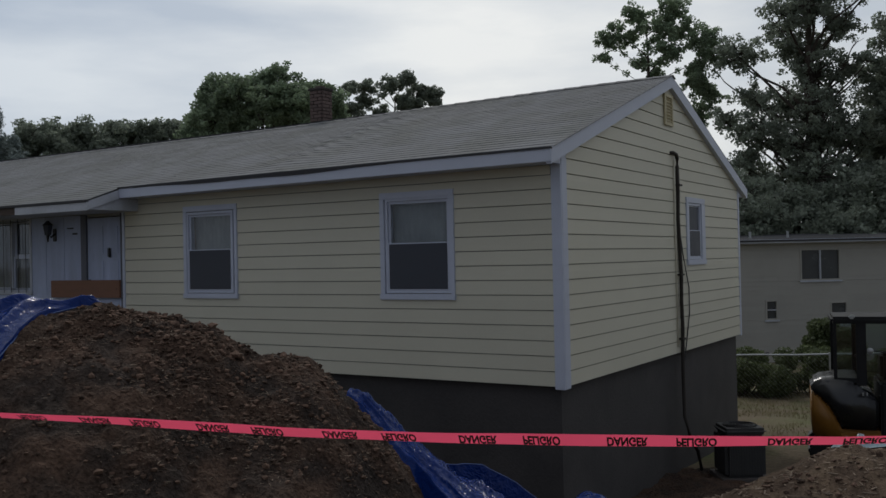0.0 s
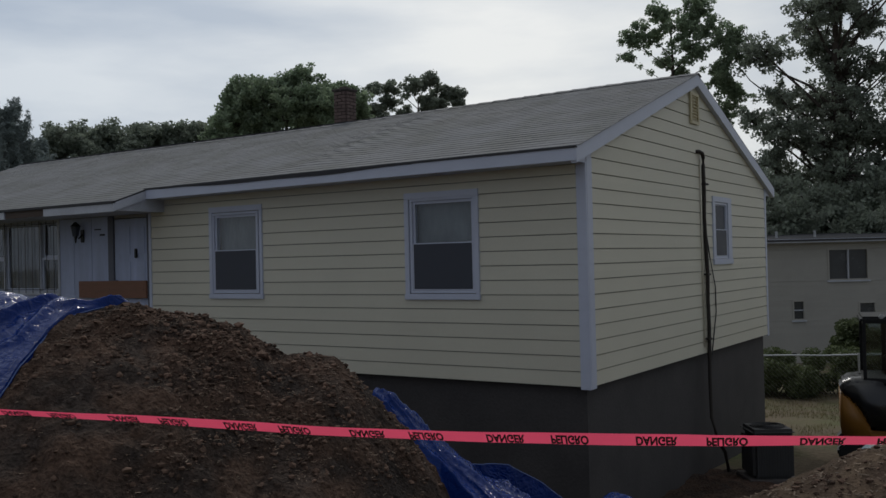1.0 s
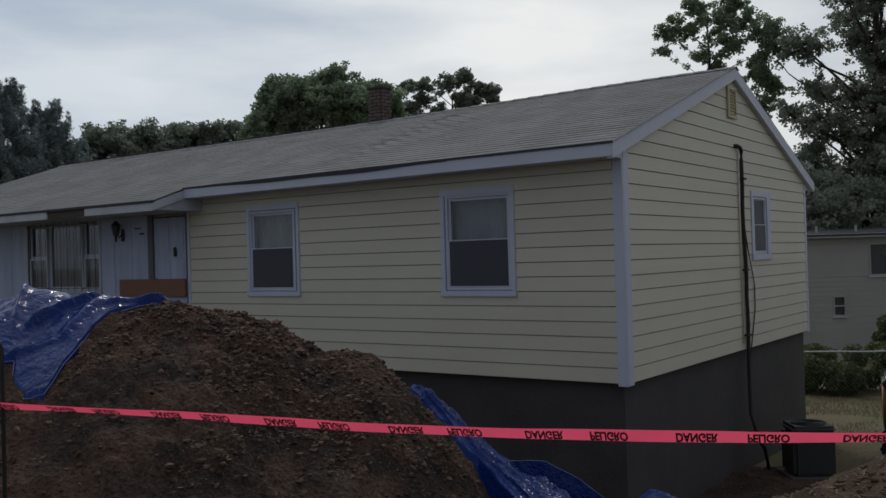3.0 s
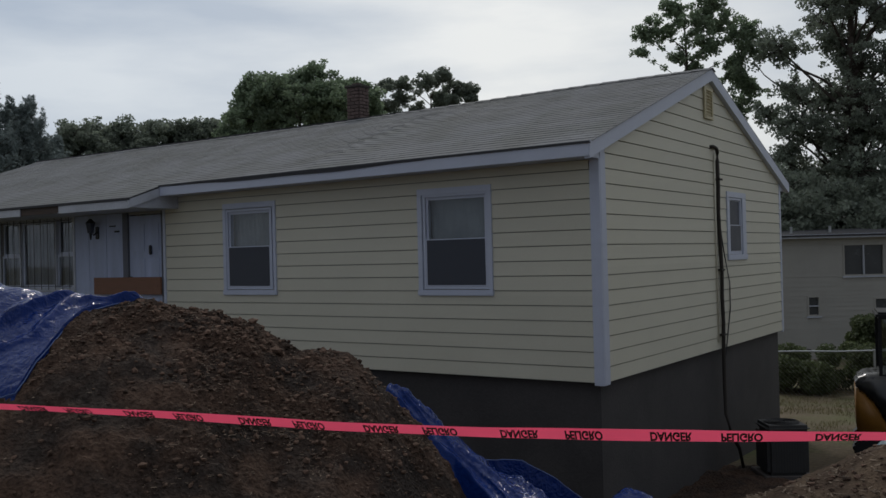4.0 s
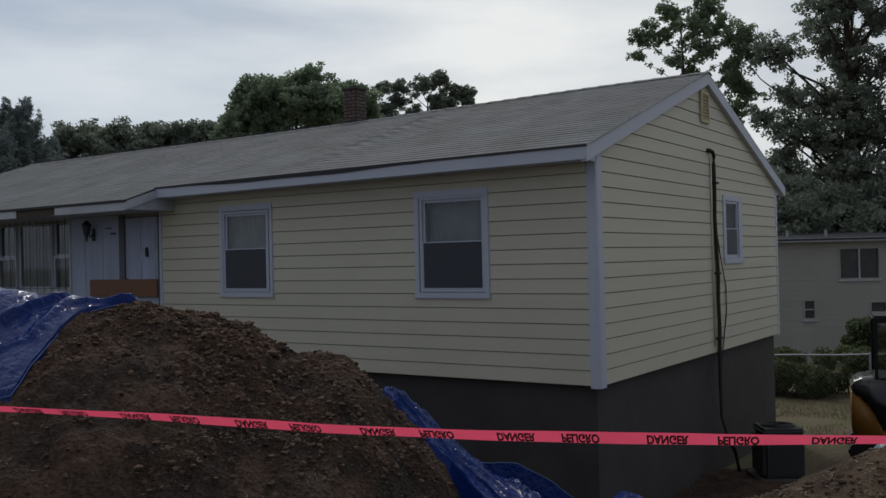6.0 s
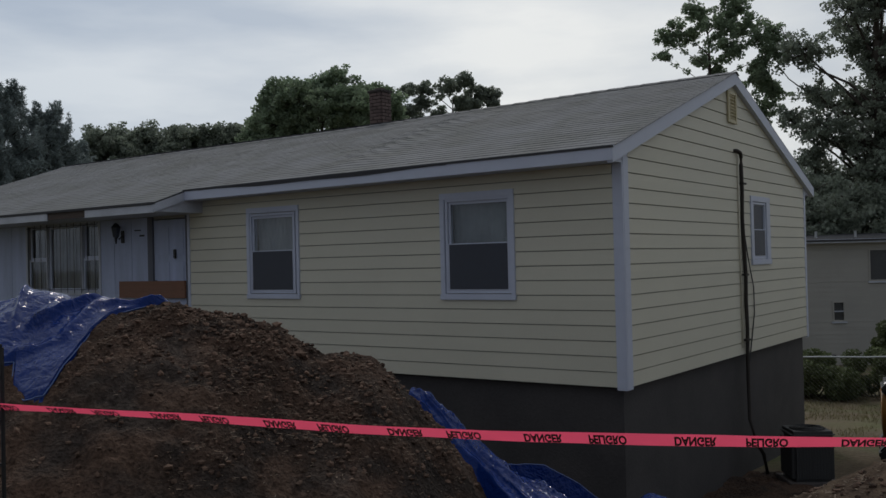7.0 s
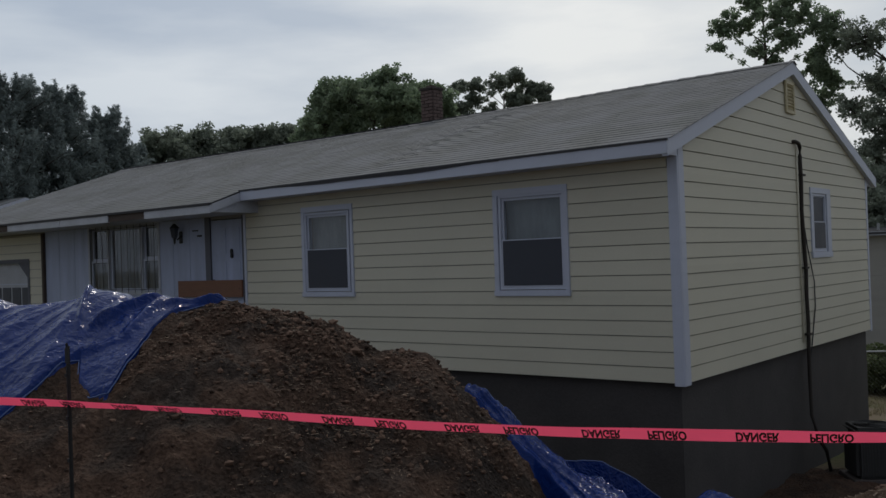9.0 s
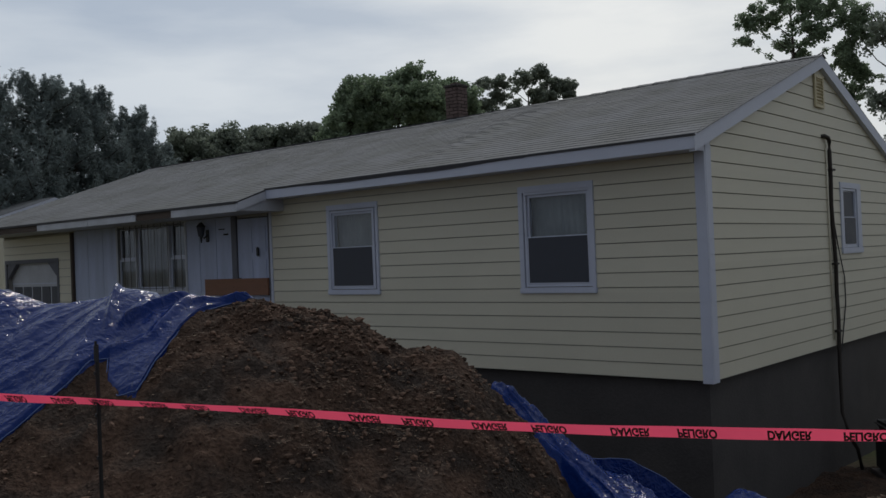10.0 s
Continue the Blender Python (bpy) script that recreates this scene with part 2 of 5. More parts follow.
def boxed(*dims, bevel=0.0):
    return box(bmesh.new(), *dims, bevel=bevel)


def prism(bm, outline, along, axis):
    """A solid from an outline of (u, v), pushed along an axis between two values."""
    lo, hi = along
    put = {"x": lambda u, v, w: (w, u, v), "y": lambda u, v, w: (u, w, v), "z": lambda u, v, w: (u, v, w)}[axis]
    a = [bm.verts.new(put(u, v, lo)) for u, v in outline]
    b = [bm.verts.new(put(u, v, hi)) for u, v in outline]
    n = len(outline)
    bm.faces.new(a), bm.faces.new(b[::-1])
    for i in range(n):
        bm.faces.new((a[i], b[i], b[(i + 1) % n], a[(i + 1) % n]))
    bmesh.ops.recalc_face_normals(bm, faces=bm.faces)
    return bm


def tube(bm, pts, radii, n=8):
    """A tapered tube along points."""
    pts = [Vector(p) for p in pts]
    if isinstance(radii, (int, float)):
        radii = [radii] * len(pts)
    rings = []
    for i, p in enumerate(pts):
        d = (pts[min(i + 1, len(pts) - 1)] - pts[max(i - 1, 0)]).normalized()
        u = d.orthogonal().normalized() if abs(d.z) > 0.95 else d.cross(Vector((0, 0, 1))).normalized()
        w = d.cross(u)
        rings.append([bm.verts.new(p + radii[i] * (math.cos(k * math.tau / n) * u + math.sin(k * math.tau / n) * w)) for k in range(n)])
    for a, b in zip(rings, rings[1:]):
        for k in range(n):
            bm.faces.new((a[k], a[(k + 1) % n], b[(k + 1) % n], b[k]))
    bm.faces.new(rings[0][::-1]), bm.faces.new(rings[-1])
    return bm


def vnoise(x, y, seed=0):
    """Smooth value noise on arrays, 0 to 1."""
    x, y = np.asarray(x, float), np.asarray(y, float)
    xi, yi = np.floor(x).astype(np.int64), np.floor(y).astype(np.int64)
    xf, yf = x - xi, y - yi
    xf, yf = xf * xf * (3 - 2 * xf), yf * yf * (3 - 2 * yf)

    def h(i, j):
        n = (i * 374761393 + j * 668265263 + seed * 974711) & 0x7FFFFFFF
        n = ((n ^ (n >> 13)) * 1274126177) & 0x7FFFFFFF
        return ((n ^ (n >> 16)) & 0xFFFF) / 65535.0

    top = h(xi, yi) * (1 - xf) + h(xi + 1, yi) * xf
    bot = h(xi, yi + 1) * (1 - xf) + h(xi + 1, yi + 1) * xf
    return top * (1 - yf) + bot * yf


def fbm(x, y, seed=0, octaves=5, gain=0.5):
    total, amp, norm = 0.0, 1.0, 0.0
    for k in range(octaves):
        total = total + amp * vnoise(x * 2 ** k, y * 2 ** k, seed + 7 * k)
        norm += amp
        amp *= gain
    return total / norm


def smoothstep(a, b, x):
    t = np.clip((np.asarray(x, float) - a) / (b - a), 0, 1)
    return t * t * (3 - 2 * t)


def grid_faces(nu, nv):
    i = np.arange(nu - 1)[:, None] * nv + np.arange(nv - 1)[None, :]
    return np.stack([i, i + nv, i + nv + 1, i + 1], -1).reshape(-1, 4).tolist()


# ---- ground ----


def ground_z(x, y):
    x, y = np.asarray(x, float), np.asarray(y, float)
    dug = smoothstep(-6.0, -1.6, y) * smoothstep(-11.5, -8.5, x)
    z = -0.06 - 1.79 * dug
    z = np.where(y > 4, np.minimum(z, -1.85 * smoothstep(-11.5, -8.5, x) - 0.06), z)
    z = z - 0.50 * smoothstep(8, 16, y) - 0.9 * smoothstep(16, 33, y)
    z = z - 1.6 * smoothstep(8, 30, y) * (1 - smoothstep(-11.5, -8.5, x))
    near = np.exp(-((x / 25) ** 2 + (y / 25) ** 2))
    return z + near * 0.10 * (fbm(x * 1.3, y * 1.3, 3) - 0.5)


def build_ground():
    xs = np.unique(np.concatenate([np.linspace(-1500, -60, 14), np.linspace(-60, -14, 40), np.linspace(-14, 8, 160), np.linspace(8, 60, 40), np.linspace(60, 1500, 14)]))
    ys = np.unique(np.concatenate([np.linspace(-1500, -40, 14), np.linspace(-40, -12, 20), np.linspace(-12, 20, 200), np.linspace(20, 60, 40), np.linspace(60, 1500, 14)]))
    X, Y = np.meshgrid(xs, ys, indexing="ij")
    V = np.stack([X, Y, ground_z(X, Y)], -1).reshape(-1, 3)
    ob = mesh_part("ground", V.tolist(), grid_faces(len(xs), len(ys)), M_GROUND, smooth=True)
    tagged(ob, "trodden brown earth with patches of dry grass", "ground", kind="structure")


build_ground()

# ---- the house ----
RIDGE_Y, RIDGE_Z, SLOPE = 3.953, 4.28, 0.35
EAVE_Y, PORCH_Y, REAR_Y = -0.395, -1.0, 8.30
LEFT_X, RIGHT_X, STEP_X = -17.6, 0.10, -7.36
HOUSE_LEFT, GARAGE_X, PANEL_X = -17.56, -14.29, -7.74
FIRST, COURSE = 0.1812, 0.1812
SOFFIT_Z = 2.60
EAVE_RISE = 0.036


def roof_z(y):
    return RIDGE_Z - SLOPE * abs(y - RIDGE_Y)


def eave_rise(x):
    return EAVE_RISE * min(1.0, max(0.0, (x - STEP_X) / (RIGHT_X - STEP_X)))


house = thing("house", "single-storey cream-sided house with a grey shingle roof on an exposed foundation", "house", (-8.5, 4.0, -1.85))
W = dict(world=True)


def wall_rects(u0, u1, z0, z1, holes):
    """Rectangles that fill a wall around its openings."""
    us = sorted({u0, u1, *[h for a in holes for h in (a[0], a[1]) if u0 < h < u1]})
    zs = sorted({z0, z1, *[h for a in holes for h in (a[2], a[3]) if z0 < h < z1]})
    for a, b in zip(us, us[1:]):
        for c, d in zip(zs, zs[1:]):
            um, zm = (a + b) / 2, (c + d) / 2
            if not any(h[0] < um < h[1] and h[2] < zm < h[3] for h in holes):
                yield a, b, c, d


FRONT_HOLES = {"window_right": (-2.515, -1.50, 1.105, 2.345), "window_left": (-6.262, -5.29, 1.105, 2.33),
               "bay": (-12.52, -10.20, 1.13, 2.40), "door": (-8.66, -7.80, 0.28, 2.36), "garage": (-17.38, -15.0, -0.05, 1.78)}
SIDE_HOLES = [(4.83, 5.47, 1.45, 2.36)]

bm = bmesh.new()
for a, b, c, d in wall_rects(HOUSE_LEFT, -0.02, 0.0, 2.62, list(FRONT_HOLES.values())):
    box(bm, a, 0.0, c, b, 0.14, d)
bmesh.ops.remove_doubles(bm, verts=bm.verts, dist=0.0005)
front_wall = part("wall", bm, M_ROOM, house, "front wall clad in cream lap siding and pale panels", **W)

bm = bmesh.new()
for a, b, c, d in wall_rects(0.14, 2 * RIDGE_Y, 0.0, 2.62, SIDE_HOLES):
    box(bm, -0.14, a, c, 0.0, b, d)
prism(bm, [(0.14, 2.62), (2 * RIDGE_Y, 2.62), (2 * RIDGE_Y, roof_z(2 * RIDGE_Y) - 0.08), (RIDGE_Y, RIDGE_Z - 0.15), (0.14, roof_z(0.14) - 0.08)], (-0.14, 0.0), "x")
bmesh.ops.remove_doubles(bm, verts=bm.verts, dist=0.0005)
side_wall = part("wall", bm, M_ROOM, house, "gable wall clad in cream lap siding", **W)
part("wall", boxed(HOUSE_LEFT, 2 * RIDGE_Y - 0.14, 0, -0.14, 2 * RIDGE_Y, 2.62), M_SIDING, house, **W)
bm = boxed(HOUSE_LEFT, 0.14, 0, HOUSE_LEFT + 0.14, 2 * RIDGE_Y - 0.14, 2.62)
prism(bm, [(0.14, 2.62), (2 * RIDGE_Y - 0.14, 2.62), (RIDGE_Y, RIDGE_Z - 0.1)], (HOUSE_LEFT, HOUSE_LEFT + 0.14), "x")
part("wall", bm, M_SIDING, house, **W)
part("inner_wall", boxed(-16.9, 3.2, 0.1, -0.3, 3.3, 2.6), M_ROOM, house, **W)
part("floor", boxed(HOUSE_LEFT + 0.14, 0.14, 0.02, -0.14, 7.7, 0.12), M_BAREWOOD, house, **W)
bm = boxed(HOUSE_LEFT + 0.06, 0.07, -2.4, -0.06, 0.27, 0.0)
box(bm, -0.26, 0.27, -2.4, -0.06, 7.64, 0.0)
box(bm, HOUSE_LEFT + 0.06, 7.64, -2.4, -0.06, 7.84, 0.0)
box(bm, HOUSE_LEFT + 0.06, 0.27, -2.4, HOUSE_LEFT + 0.26, 7.64, 0.0)
part("foundation", bm, M_CONCRETE, house, "dark parged block foundation laid bare", **W)


def clap(name, place, u0, u1, t0, t1, z0, z1, low, high, parent, material=M_SIDING):
    """One lap board: wedge from z0 to z1, its ends cut from u0..u1 at the foot to t0..t1 at the top."""
    vs = [place(u, o, z) for u, o, z in ((u0, 0.0, z0), (u1, 0.0, z0), (t1, 0.0, z1), (t0, 0.0, z1), (u0, low, z0), (u1, low, z0), (t1, high, z1), (t0, high, z1))]
    base = house.matrix_basis.translation
    vs = [Vector(v) - base for v in vs]
    return mesh_part(name, vs, [(4, 5, 6, 7), (0, 4, 7, 3), (1, 2, 6, 5), (0, 1, 5, 4), (3, 7, 6, 2), (0, 3, 2, 1)], material, parent)


def on_front(u, o, z):
    return (u, -o, z)


def on_side(u, o, z):
    return (o, u, z)


def courses(top):
    z = 0.0
    k = 0
    while z < top - 0.01:
        z1 = FIRST + COURSE * k
        yield z, min(z1, top)
        z, k = z1, k + 1


def board_run(place, u0, u1, top, holes, parent, cut=None):
    for z0, z1 in courses(top):
        cuts = sorted({z0, z1, *[z for h in holes for z in (h[2], h[3]) if z0 + 0.012 < z < z1 - 0.012]})
        for c, d in zip(cuts, cuts[1:]):
            spans = [(u0, u1)]
            for h in holes:
                if h[2] < (c + d) / 2 < h[3]:
                    spans = [s for a, b in spans for s in ((a, min(b, h[0])), (max(a, h[1]), b)) if s[1] - s[0] > 0.02]
            lo, hi = (0.030 - 0.007 * (z - z0) / (z1 - z0) for z in (c, d))
            for a, b in spans:
                a0, b0, a1, b1 = a, b, a, b
                if cut:
                    (ca, cb), (da, db) = cut(c), cut(d)
                    a0, b0, a1, b1 = max(a, ca), min(b, cb), max(a, da), min(b, db)
                    if b0 - a0 < 0.05:
                        continue
                    a1, b1 = (a1, b1) if b1 > a1 else ((a1 + b1) / 2, (a1 + b1) / 2 + 0.001)
                clap("siding_board", place, a0, b0, a1, b1, c, d - (0.011 if d == z1 else 0.0), lo, hi, parent)


CASINGS = {"window_right": (-2.601, -1.447, 1.019, 2.425), "window_left": (-6.33, -5.20, 1.019, 2.425)}


def casing(parent, place, o, widths, depth=0.045, material=M_TRIM):
    """Four flat boards round an opening; o: outer bounds, widths: left, right, foot, head."""
    l, r, f, h = widths
    u0, u1, z0, z1 = o
    for a, b, c, d, name in ((u0, u0 + l, z0 + f, z1 - h, "casing"), (u1 - r, u1, z0 + f, z1 - h, "casing"), (u0 - 0.006, u1 + 0.006, z0, z0 + f, "sill"), (u0, u1, z1 - h, z1, "casing")):
        p, q = place(a, 0.0, c), place(b, depth + (0.012 if name == "sill" else 0.0), d)
        dims = [min(p[i], q[i]) for i in range(3)] + [max(p[i], q[i]) for i in range(3)]
        part(name, boxed(*dims, bevel=0.006), material, parent, **W)


def slab(place, u0, u1, o0, o1, z0, z1, bevel=0.0):
    p, q = place(u0, o0, z0), place(u1, o1, z1)
    return boxed(*[min(p[i], q[i]) for i in range(3)], *[max(p[i], q[i]) for i in range(3)], bevel=bevel)


def sash(parent, place, u0, u1, z0, z1, o, screen, w=0.035):
    bm = slab(place, u0, u0 + w, o - 0.03, o, z0, z1)
    for a, b, c, d in ((u1 - w, u1, z0, z1), (u0 + w, u1 - w, z0, z0 + w), (u0 + w, u1 - w, z1 - w, z1)):
        p, q = place(a, o - 0.03, c), place(b, o, d)
        box(bm, *[min(p[i], q[i]) for i in range(3)], *[max(p[i], q[i]) for i in range(3)])
    part("sash", bm, M_TRIM, parent, **W)
    pane = part("pane", slab(place, u0 + w, u1 - w, o - 0.02, o - 0.016, z0 + w, z1 - w), M_GLASS, parent, **W)
    pane.visible_shadow = False
    if screen:
        part("insect_screen", slab(place, u0 + w * 0.6, u1 - w * 0.6, o + 0.002, o + 0.006, z0 + w * 0.6, z1 - w * 0.4), M_SCREEN, parent, "dark fine insect screen; the gable's upper one stands in for a dark reflection", **W)


def double_hung(hole, outer, place, mid, curtain=True, dark_upper=False, widths=(0.075, 0.06, 0.075, 0.085)):
    win = part("window", slab(place, hole[0], hole[1], -0.13, -0.10, hole[3] - 0.03, hole[3]), M_TRIM, house, "white double-hung window with a screened lower sash", **W)
    casing(win, place, outer, widths)
    u0, u1, z0, z1 = hole
    for a, b, c, d in ((u0, u0 + 0.035, z0, z1), (u1 - 0.035, u1, z0, z1), (u0 + 0.035, u1 - 0.035, z0, z0 + 0.03), (u0 + 0.035, u1 - 0.035, z1 - 0.035, z1)):
        part("jamb", slab(place, a, b, -0.10, 0.032, c, d), M_TRIM, win, **W)
    sash(win, place, u0 + 0.037, u1 - 0.037, mid - 0.02, z1 - 0.037, 0.004, dark_upper)
    sash(win, place, u0 + 0.037, u1 - 0.037, z0 + 0.032, mid + 0.018, 0.028, True)
    if curtain:
        n = 60
        us, zs = np.linspace(u0 + 0.04, u1 - 0.04, n), np.linspace(z0 + 0.05, z1 - 0.05, 12)
        U, Z = np.meshgrid(us, zs, indexing="ij")
        O = -0.115 - 0.004 * np.sin(U * 70 + 2 * np.sin(Z * 3)) - 0.01 * vnoise(U * 9, Z * 4, 5)
        vs = [Vector(place(u, o, z)) - house.matrix_basis.translation for u, o, z in zip(U.ravel(), O.ravel(), Z.ravel())]
        mesh_part("curtain", vs, grid_faces(n, 12), M_BLIND, win, "pale curtain behind the glass", smooth=True)
    return win


double_hung(FRONT_HOLES["window_right"], CASINGS["window_right"], on_front, 1.742)
double_hung(FRONT_HOLES["window_left"], CASINGS["window_left"], on_front, 1.742)
side_outer = (4.70, 5.70, 1.355, 2.455)
# upper sash: an added dark sheet stands in for trees reflected in the glass
double_hung(SIDE_HOLES[0], side_outer, on_side, 1.907, dark_upper=True, widths=(0.12, 0.20, 0.09, 0.09))

# lap siding: front, gable and garage
FRIEZE = 2.52
board_run(on_front, PANEL_X + 0.05, -0.085, FRIEZE, list(CASINGS.values()), front_wall)
part("frieze_board", boxed(PANEL_X, -0.03, FRIEZE, -0.1, 0.0, SOFFIT_Z + 0.03), M_SIDING, house, **W)


def gable_cut(z):
    if z < 2.5:
        return -1, 9
    run = (RIDGE_Z - 0.10 - z) / SLOPE
    return RIDGE_Y - run, RIDGE_Y + run


board_run(on_side, 0.13, 2 * RIDGE_Y - 0.06, 4.2, [side_outer], side_wall, gable_cut)
GARAGE_OUTER = (-17.47, -14.93, -0.05, 1.86)
board_run(on_front, HOUSE_LEFT, GARAGE_X - 0.06, 2.38, [GARAGE_OUTER], front_wall)

# corner boards, rake boards, fascias, soffits
bm = boxed(-0.092, -0.034, -0.035, 0.034, 0.0, SOFFIT_Z + EAVE_RISE, bevel=0.004)
box(bm, 0.0, 0.002, -0.035, 0.034, 0.15, 2.72, bevel=0.004)
part("corner_board", bm, M_TRIM, house, "white corner board", **W)
part("corner_board", boxed(0.0, 2 * RIDGE_Y - 0.07, -0.03, 0.034, 2 * RIDGE_Y + 0.03, 2.66, bevel=0.004), M_TRIM, house, **W)
part("corner_board", boxed(PANEL_X - 0.02, -0.034, 0.0, PANEL_X + 0.045, 0.0, 2.5, bevel=0.004), M_TRIM, house, **W)
part("downspout", boxed(GARAGE_X - 0.06, -0.075, 0.0, GARAGE_X + 0.03, -0.005, 2.38, bevel=0.01), M_BAREWOOD, house, "dark upright strip between garage and panels", **W)
for s, far in ((-1, EAVE_Y), (1, REAR_Y)):
    y0 = far
    ya, yb = (y0, RIDGE_Y) if s < 0 else (RIDGE_Y, y0)
    dz = 0.155
    za, zb = roof_z(ya) - 0.003 + (EAVE_RISE if s < 0 else 0.0), roof_z(yb) - 0.003
    o = [(ya, za), (yb, zb), (yb, zb - 0.025 - dz), (ya, za - 0.03 - dz * (1.0 if s < 0 else 0.95))]
    part("rake_board", prism(bmesh.new(), o, (0.028, 0.098), "x"), M_TRIM, house, "white rake board", **W)
bm = prism(bmesh.new(), [(EAVE_Y, SOFFIT_Z + EAVE_RISE), (0.16, SOFFIT_Z + EAVE_RISE), (0.16, 2.76), (EAVE_Y, 2.76)], (-0.02, 0.027), "x")
part("eave_return", bm, M_TRIM, house, **W)
bm = prism(bmesh.new(), [(REAR_Y, 2.60), (2 * RIDGE_Y - 0.04, 2.60), (2 * RIDGE_Y - 0.04, 2.72), (REAR_Y, 2.72)], (-0.02, 0.027), "x")
part("eave_return", bm, M_TRIM, house, **W)


def risen(bm):
    """The front eave climbs a little from the porch to the gable."""
    for v in bm.verts:
        v.co.z += eave_rise(v.co.x)
    return bm


part("fascia", risen(boxed(STEP_X, EAVE_Y - 0.02, SOFFIT_Z - 0.005, RIGHT_X - 0.004, EAVE_Y, 2.745, bevel=0.003)), M_TRIM, house, "white fascia board", **W)
part("soffit", risen(boxed(STEP_X, EAVE_Y, SOFFIT_Z, -0.02, 0.0, SOFFIT_Z + 0.012)), M_TRIM, house, **W)
part("drip_edge", risen(boxed(STEP_X, EAVE_Y - 0.032, 2.740, RIGHT_X, EAVE_Y + 0.02, 2.764)), M_DARKEDGE, house, **W)
# dark strip painted in for the shade between shingles and fascia, deepest mid-run
bm = bmesh.new()
runs = [(x, 0.034 * math.exp(-((x + 4.4) / 1.9) ** 2) + 0.007 * math.sin(x * 3.1)) for x in np.linspace(-7.0, -2.2, 34)]
prism(bm, [(x, 2.742) for x, d in runs] + [(x, 2.738 - max(d, 0.002)) for x, d in runs[::-1]], (EAVE_Y - 0.030, EAVE_Y - 0.021), "y")
part("drip_edge", risen(bm), M_DARKEDGE, house, "dark strip for the shade under the sagging shingles", **W)
part("fascia", boxed(LEFT_X, REAR_Y, 2.6, RIGHT_X, REAR_Y + 0.02, 2.74), M_TRIM, house, **W)
PZ = roof_z(PORCH_Y)
for a, b in ((-9.12, STEP_X), (-11.85, -10.22), (-13.85, -11.86)):
    part("fascia", boxed(a, PORCH_Y - 0.02, PZ - 0.16, b, PORCH_Y, PZ - 0.03, bevel=0.003), M_GREYTRIM, house, "weathered white fascia board with a piece missing", **W)
part("sub_fascia", boxed(LEFT_X, PORCH_Y + 0.001, PZ - 0.15, STEP_X - 0.02, PORCH_Y + 0.04, PZ - 0.025), M_BAREWOOD, house, "bare dark wood behind the missing fascia", **W)
part("drip_edge", boxed(LEFT_X, PORCH_Y - 0.035, PZ - 0.035, STEP_X + 0.03, PORCH_Y + 0.02, PZ + 0.005), M_DARKEDGE, house, **W)
part("soffit", boxed(LEFT_X, PORCH_Y + 0.04, PZ - 0.14, STEP_X - 0.03, -0.001, PZ - 0.125), M_GREYTRIM, house, **W)
bm = prism(bmesh.new(), [(PORCH_Y - 0.02, PZ - 0.16), (PORCH_Y - 0.02, PZ - 0.03), (EAVE_Y - 0.022, roof_z(EAVE_Y) - 0.035), (EAVE_Y - 0.022, roof_z(EAVE_Y) - 0.17)], (STEP_X, STEP_X + 0.03), "x")
part("rake_board", bm, M_GREYTRIM, house, **W)
bm = prism(bmesh.new(), [(PORCH_Y + 0.05, PZ - 0.14), (-0.03, PZ - 0.14), (-0.03, 2.62), (EAVE_Y, 2.62)], (STEP_X - 0.03, STEP_X - 0.002), "x")
part("eave_return", bm, M_GREYTRIM, house, **W)

# roof deck with shingles
bm = bmesh.new()
for ya, yb, xa, xb in ((EAVE_Y - 0.008, RIDGE_Y, LEFT_X + 0.02, 0.03), (PORCH_Y - 0.02, EAVE_Y - 0.02, LEFT_X + 0.02, STEP_X + 0.02), (RIDGE_Y, REAR_Y, LEFT_X + 0.02, 0.03)):
    prism(bm, [(ya, roof_z(ya) - 0.032), (yb, roof_z(yb) - (0.13 if yb == RIDGE_Y else 0.032)), (yb, roof_z(yb) - (0.10 if yb == RIDGE_Y else 0.004)), (ya, roof_z(ya) - (0.10 if ya == RIDGE_Y else 0.004))], (xa, xb), "x")
roof = part("roof", bm, M_DARKEDGE, house, "low gable roof of weathered grey asphalt shingles", **W)


def shingle_verts(x, wid, y0, y1, lift):
    t = 0.005 + lift

    def z(x, y):
        sag = 0.078 * float(smoothstep(-0.8, -8.5, x)) * max(0.0, 1 - abs(y - RIDGE_Y) / 4.35)
        truss = 0.04 * math.exp(-((x + 4.38) / 0.38) ** 2) * float(smoothstep(-0.3, 0.6, y) * smoothstep(3.6, 2.6, y))
        lift = eave_rise(x) * max(0.0, min(1.0, (RIDGE_Y - y) / (RIDGE_Y - EAVE_Y)))
        return roof_z(y) - sag + truss + lift

    a, a2, b, b2 = z(x, y0), z(x + wid, y0), z(x, y1), z(x + wid, y1)
    return [(x, y0, a - 0.003), (x + wid, y0, a2 - 0.003), (x + wid, y1, b2 - 0.003), (x, y1, b - 0.003),
            (x, y0, a + t), (x + wid, y0, a2 + t), (x + wid, y1, b2 + 0.001), (x, y1, b + 0.001)]


S_FACES = [(4, 5, 6, 7), (0, 4, 7, 3), (1, 2, 6, 5), (0, 1, 5, 4), (3, 7, 6, 2)]


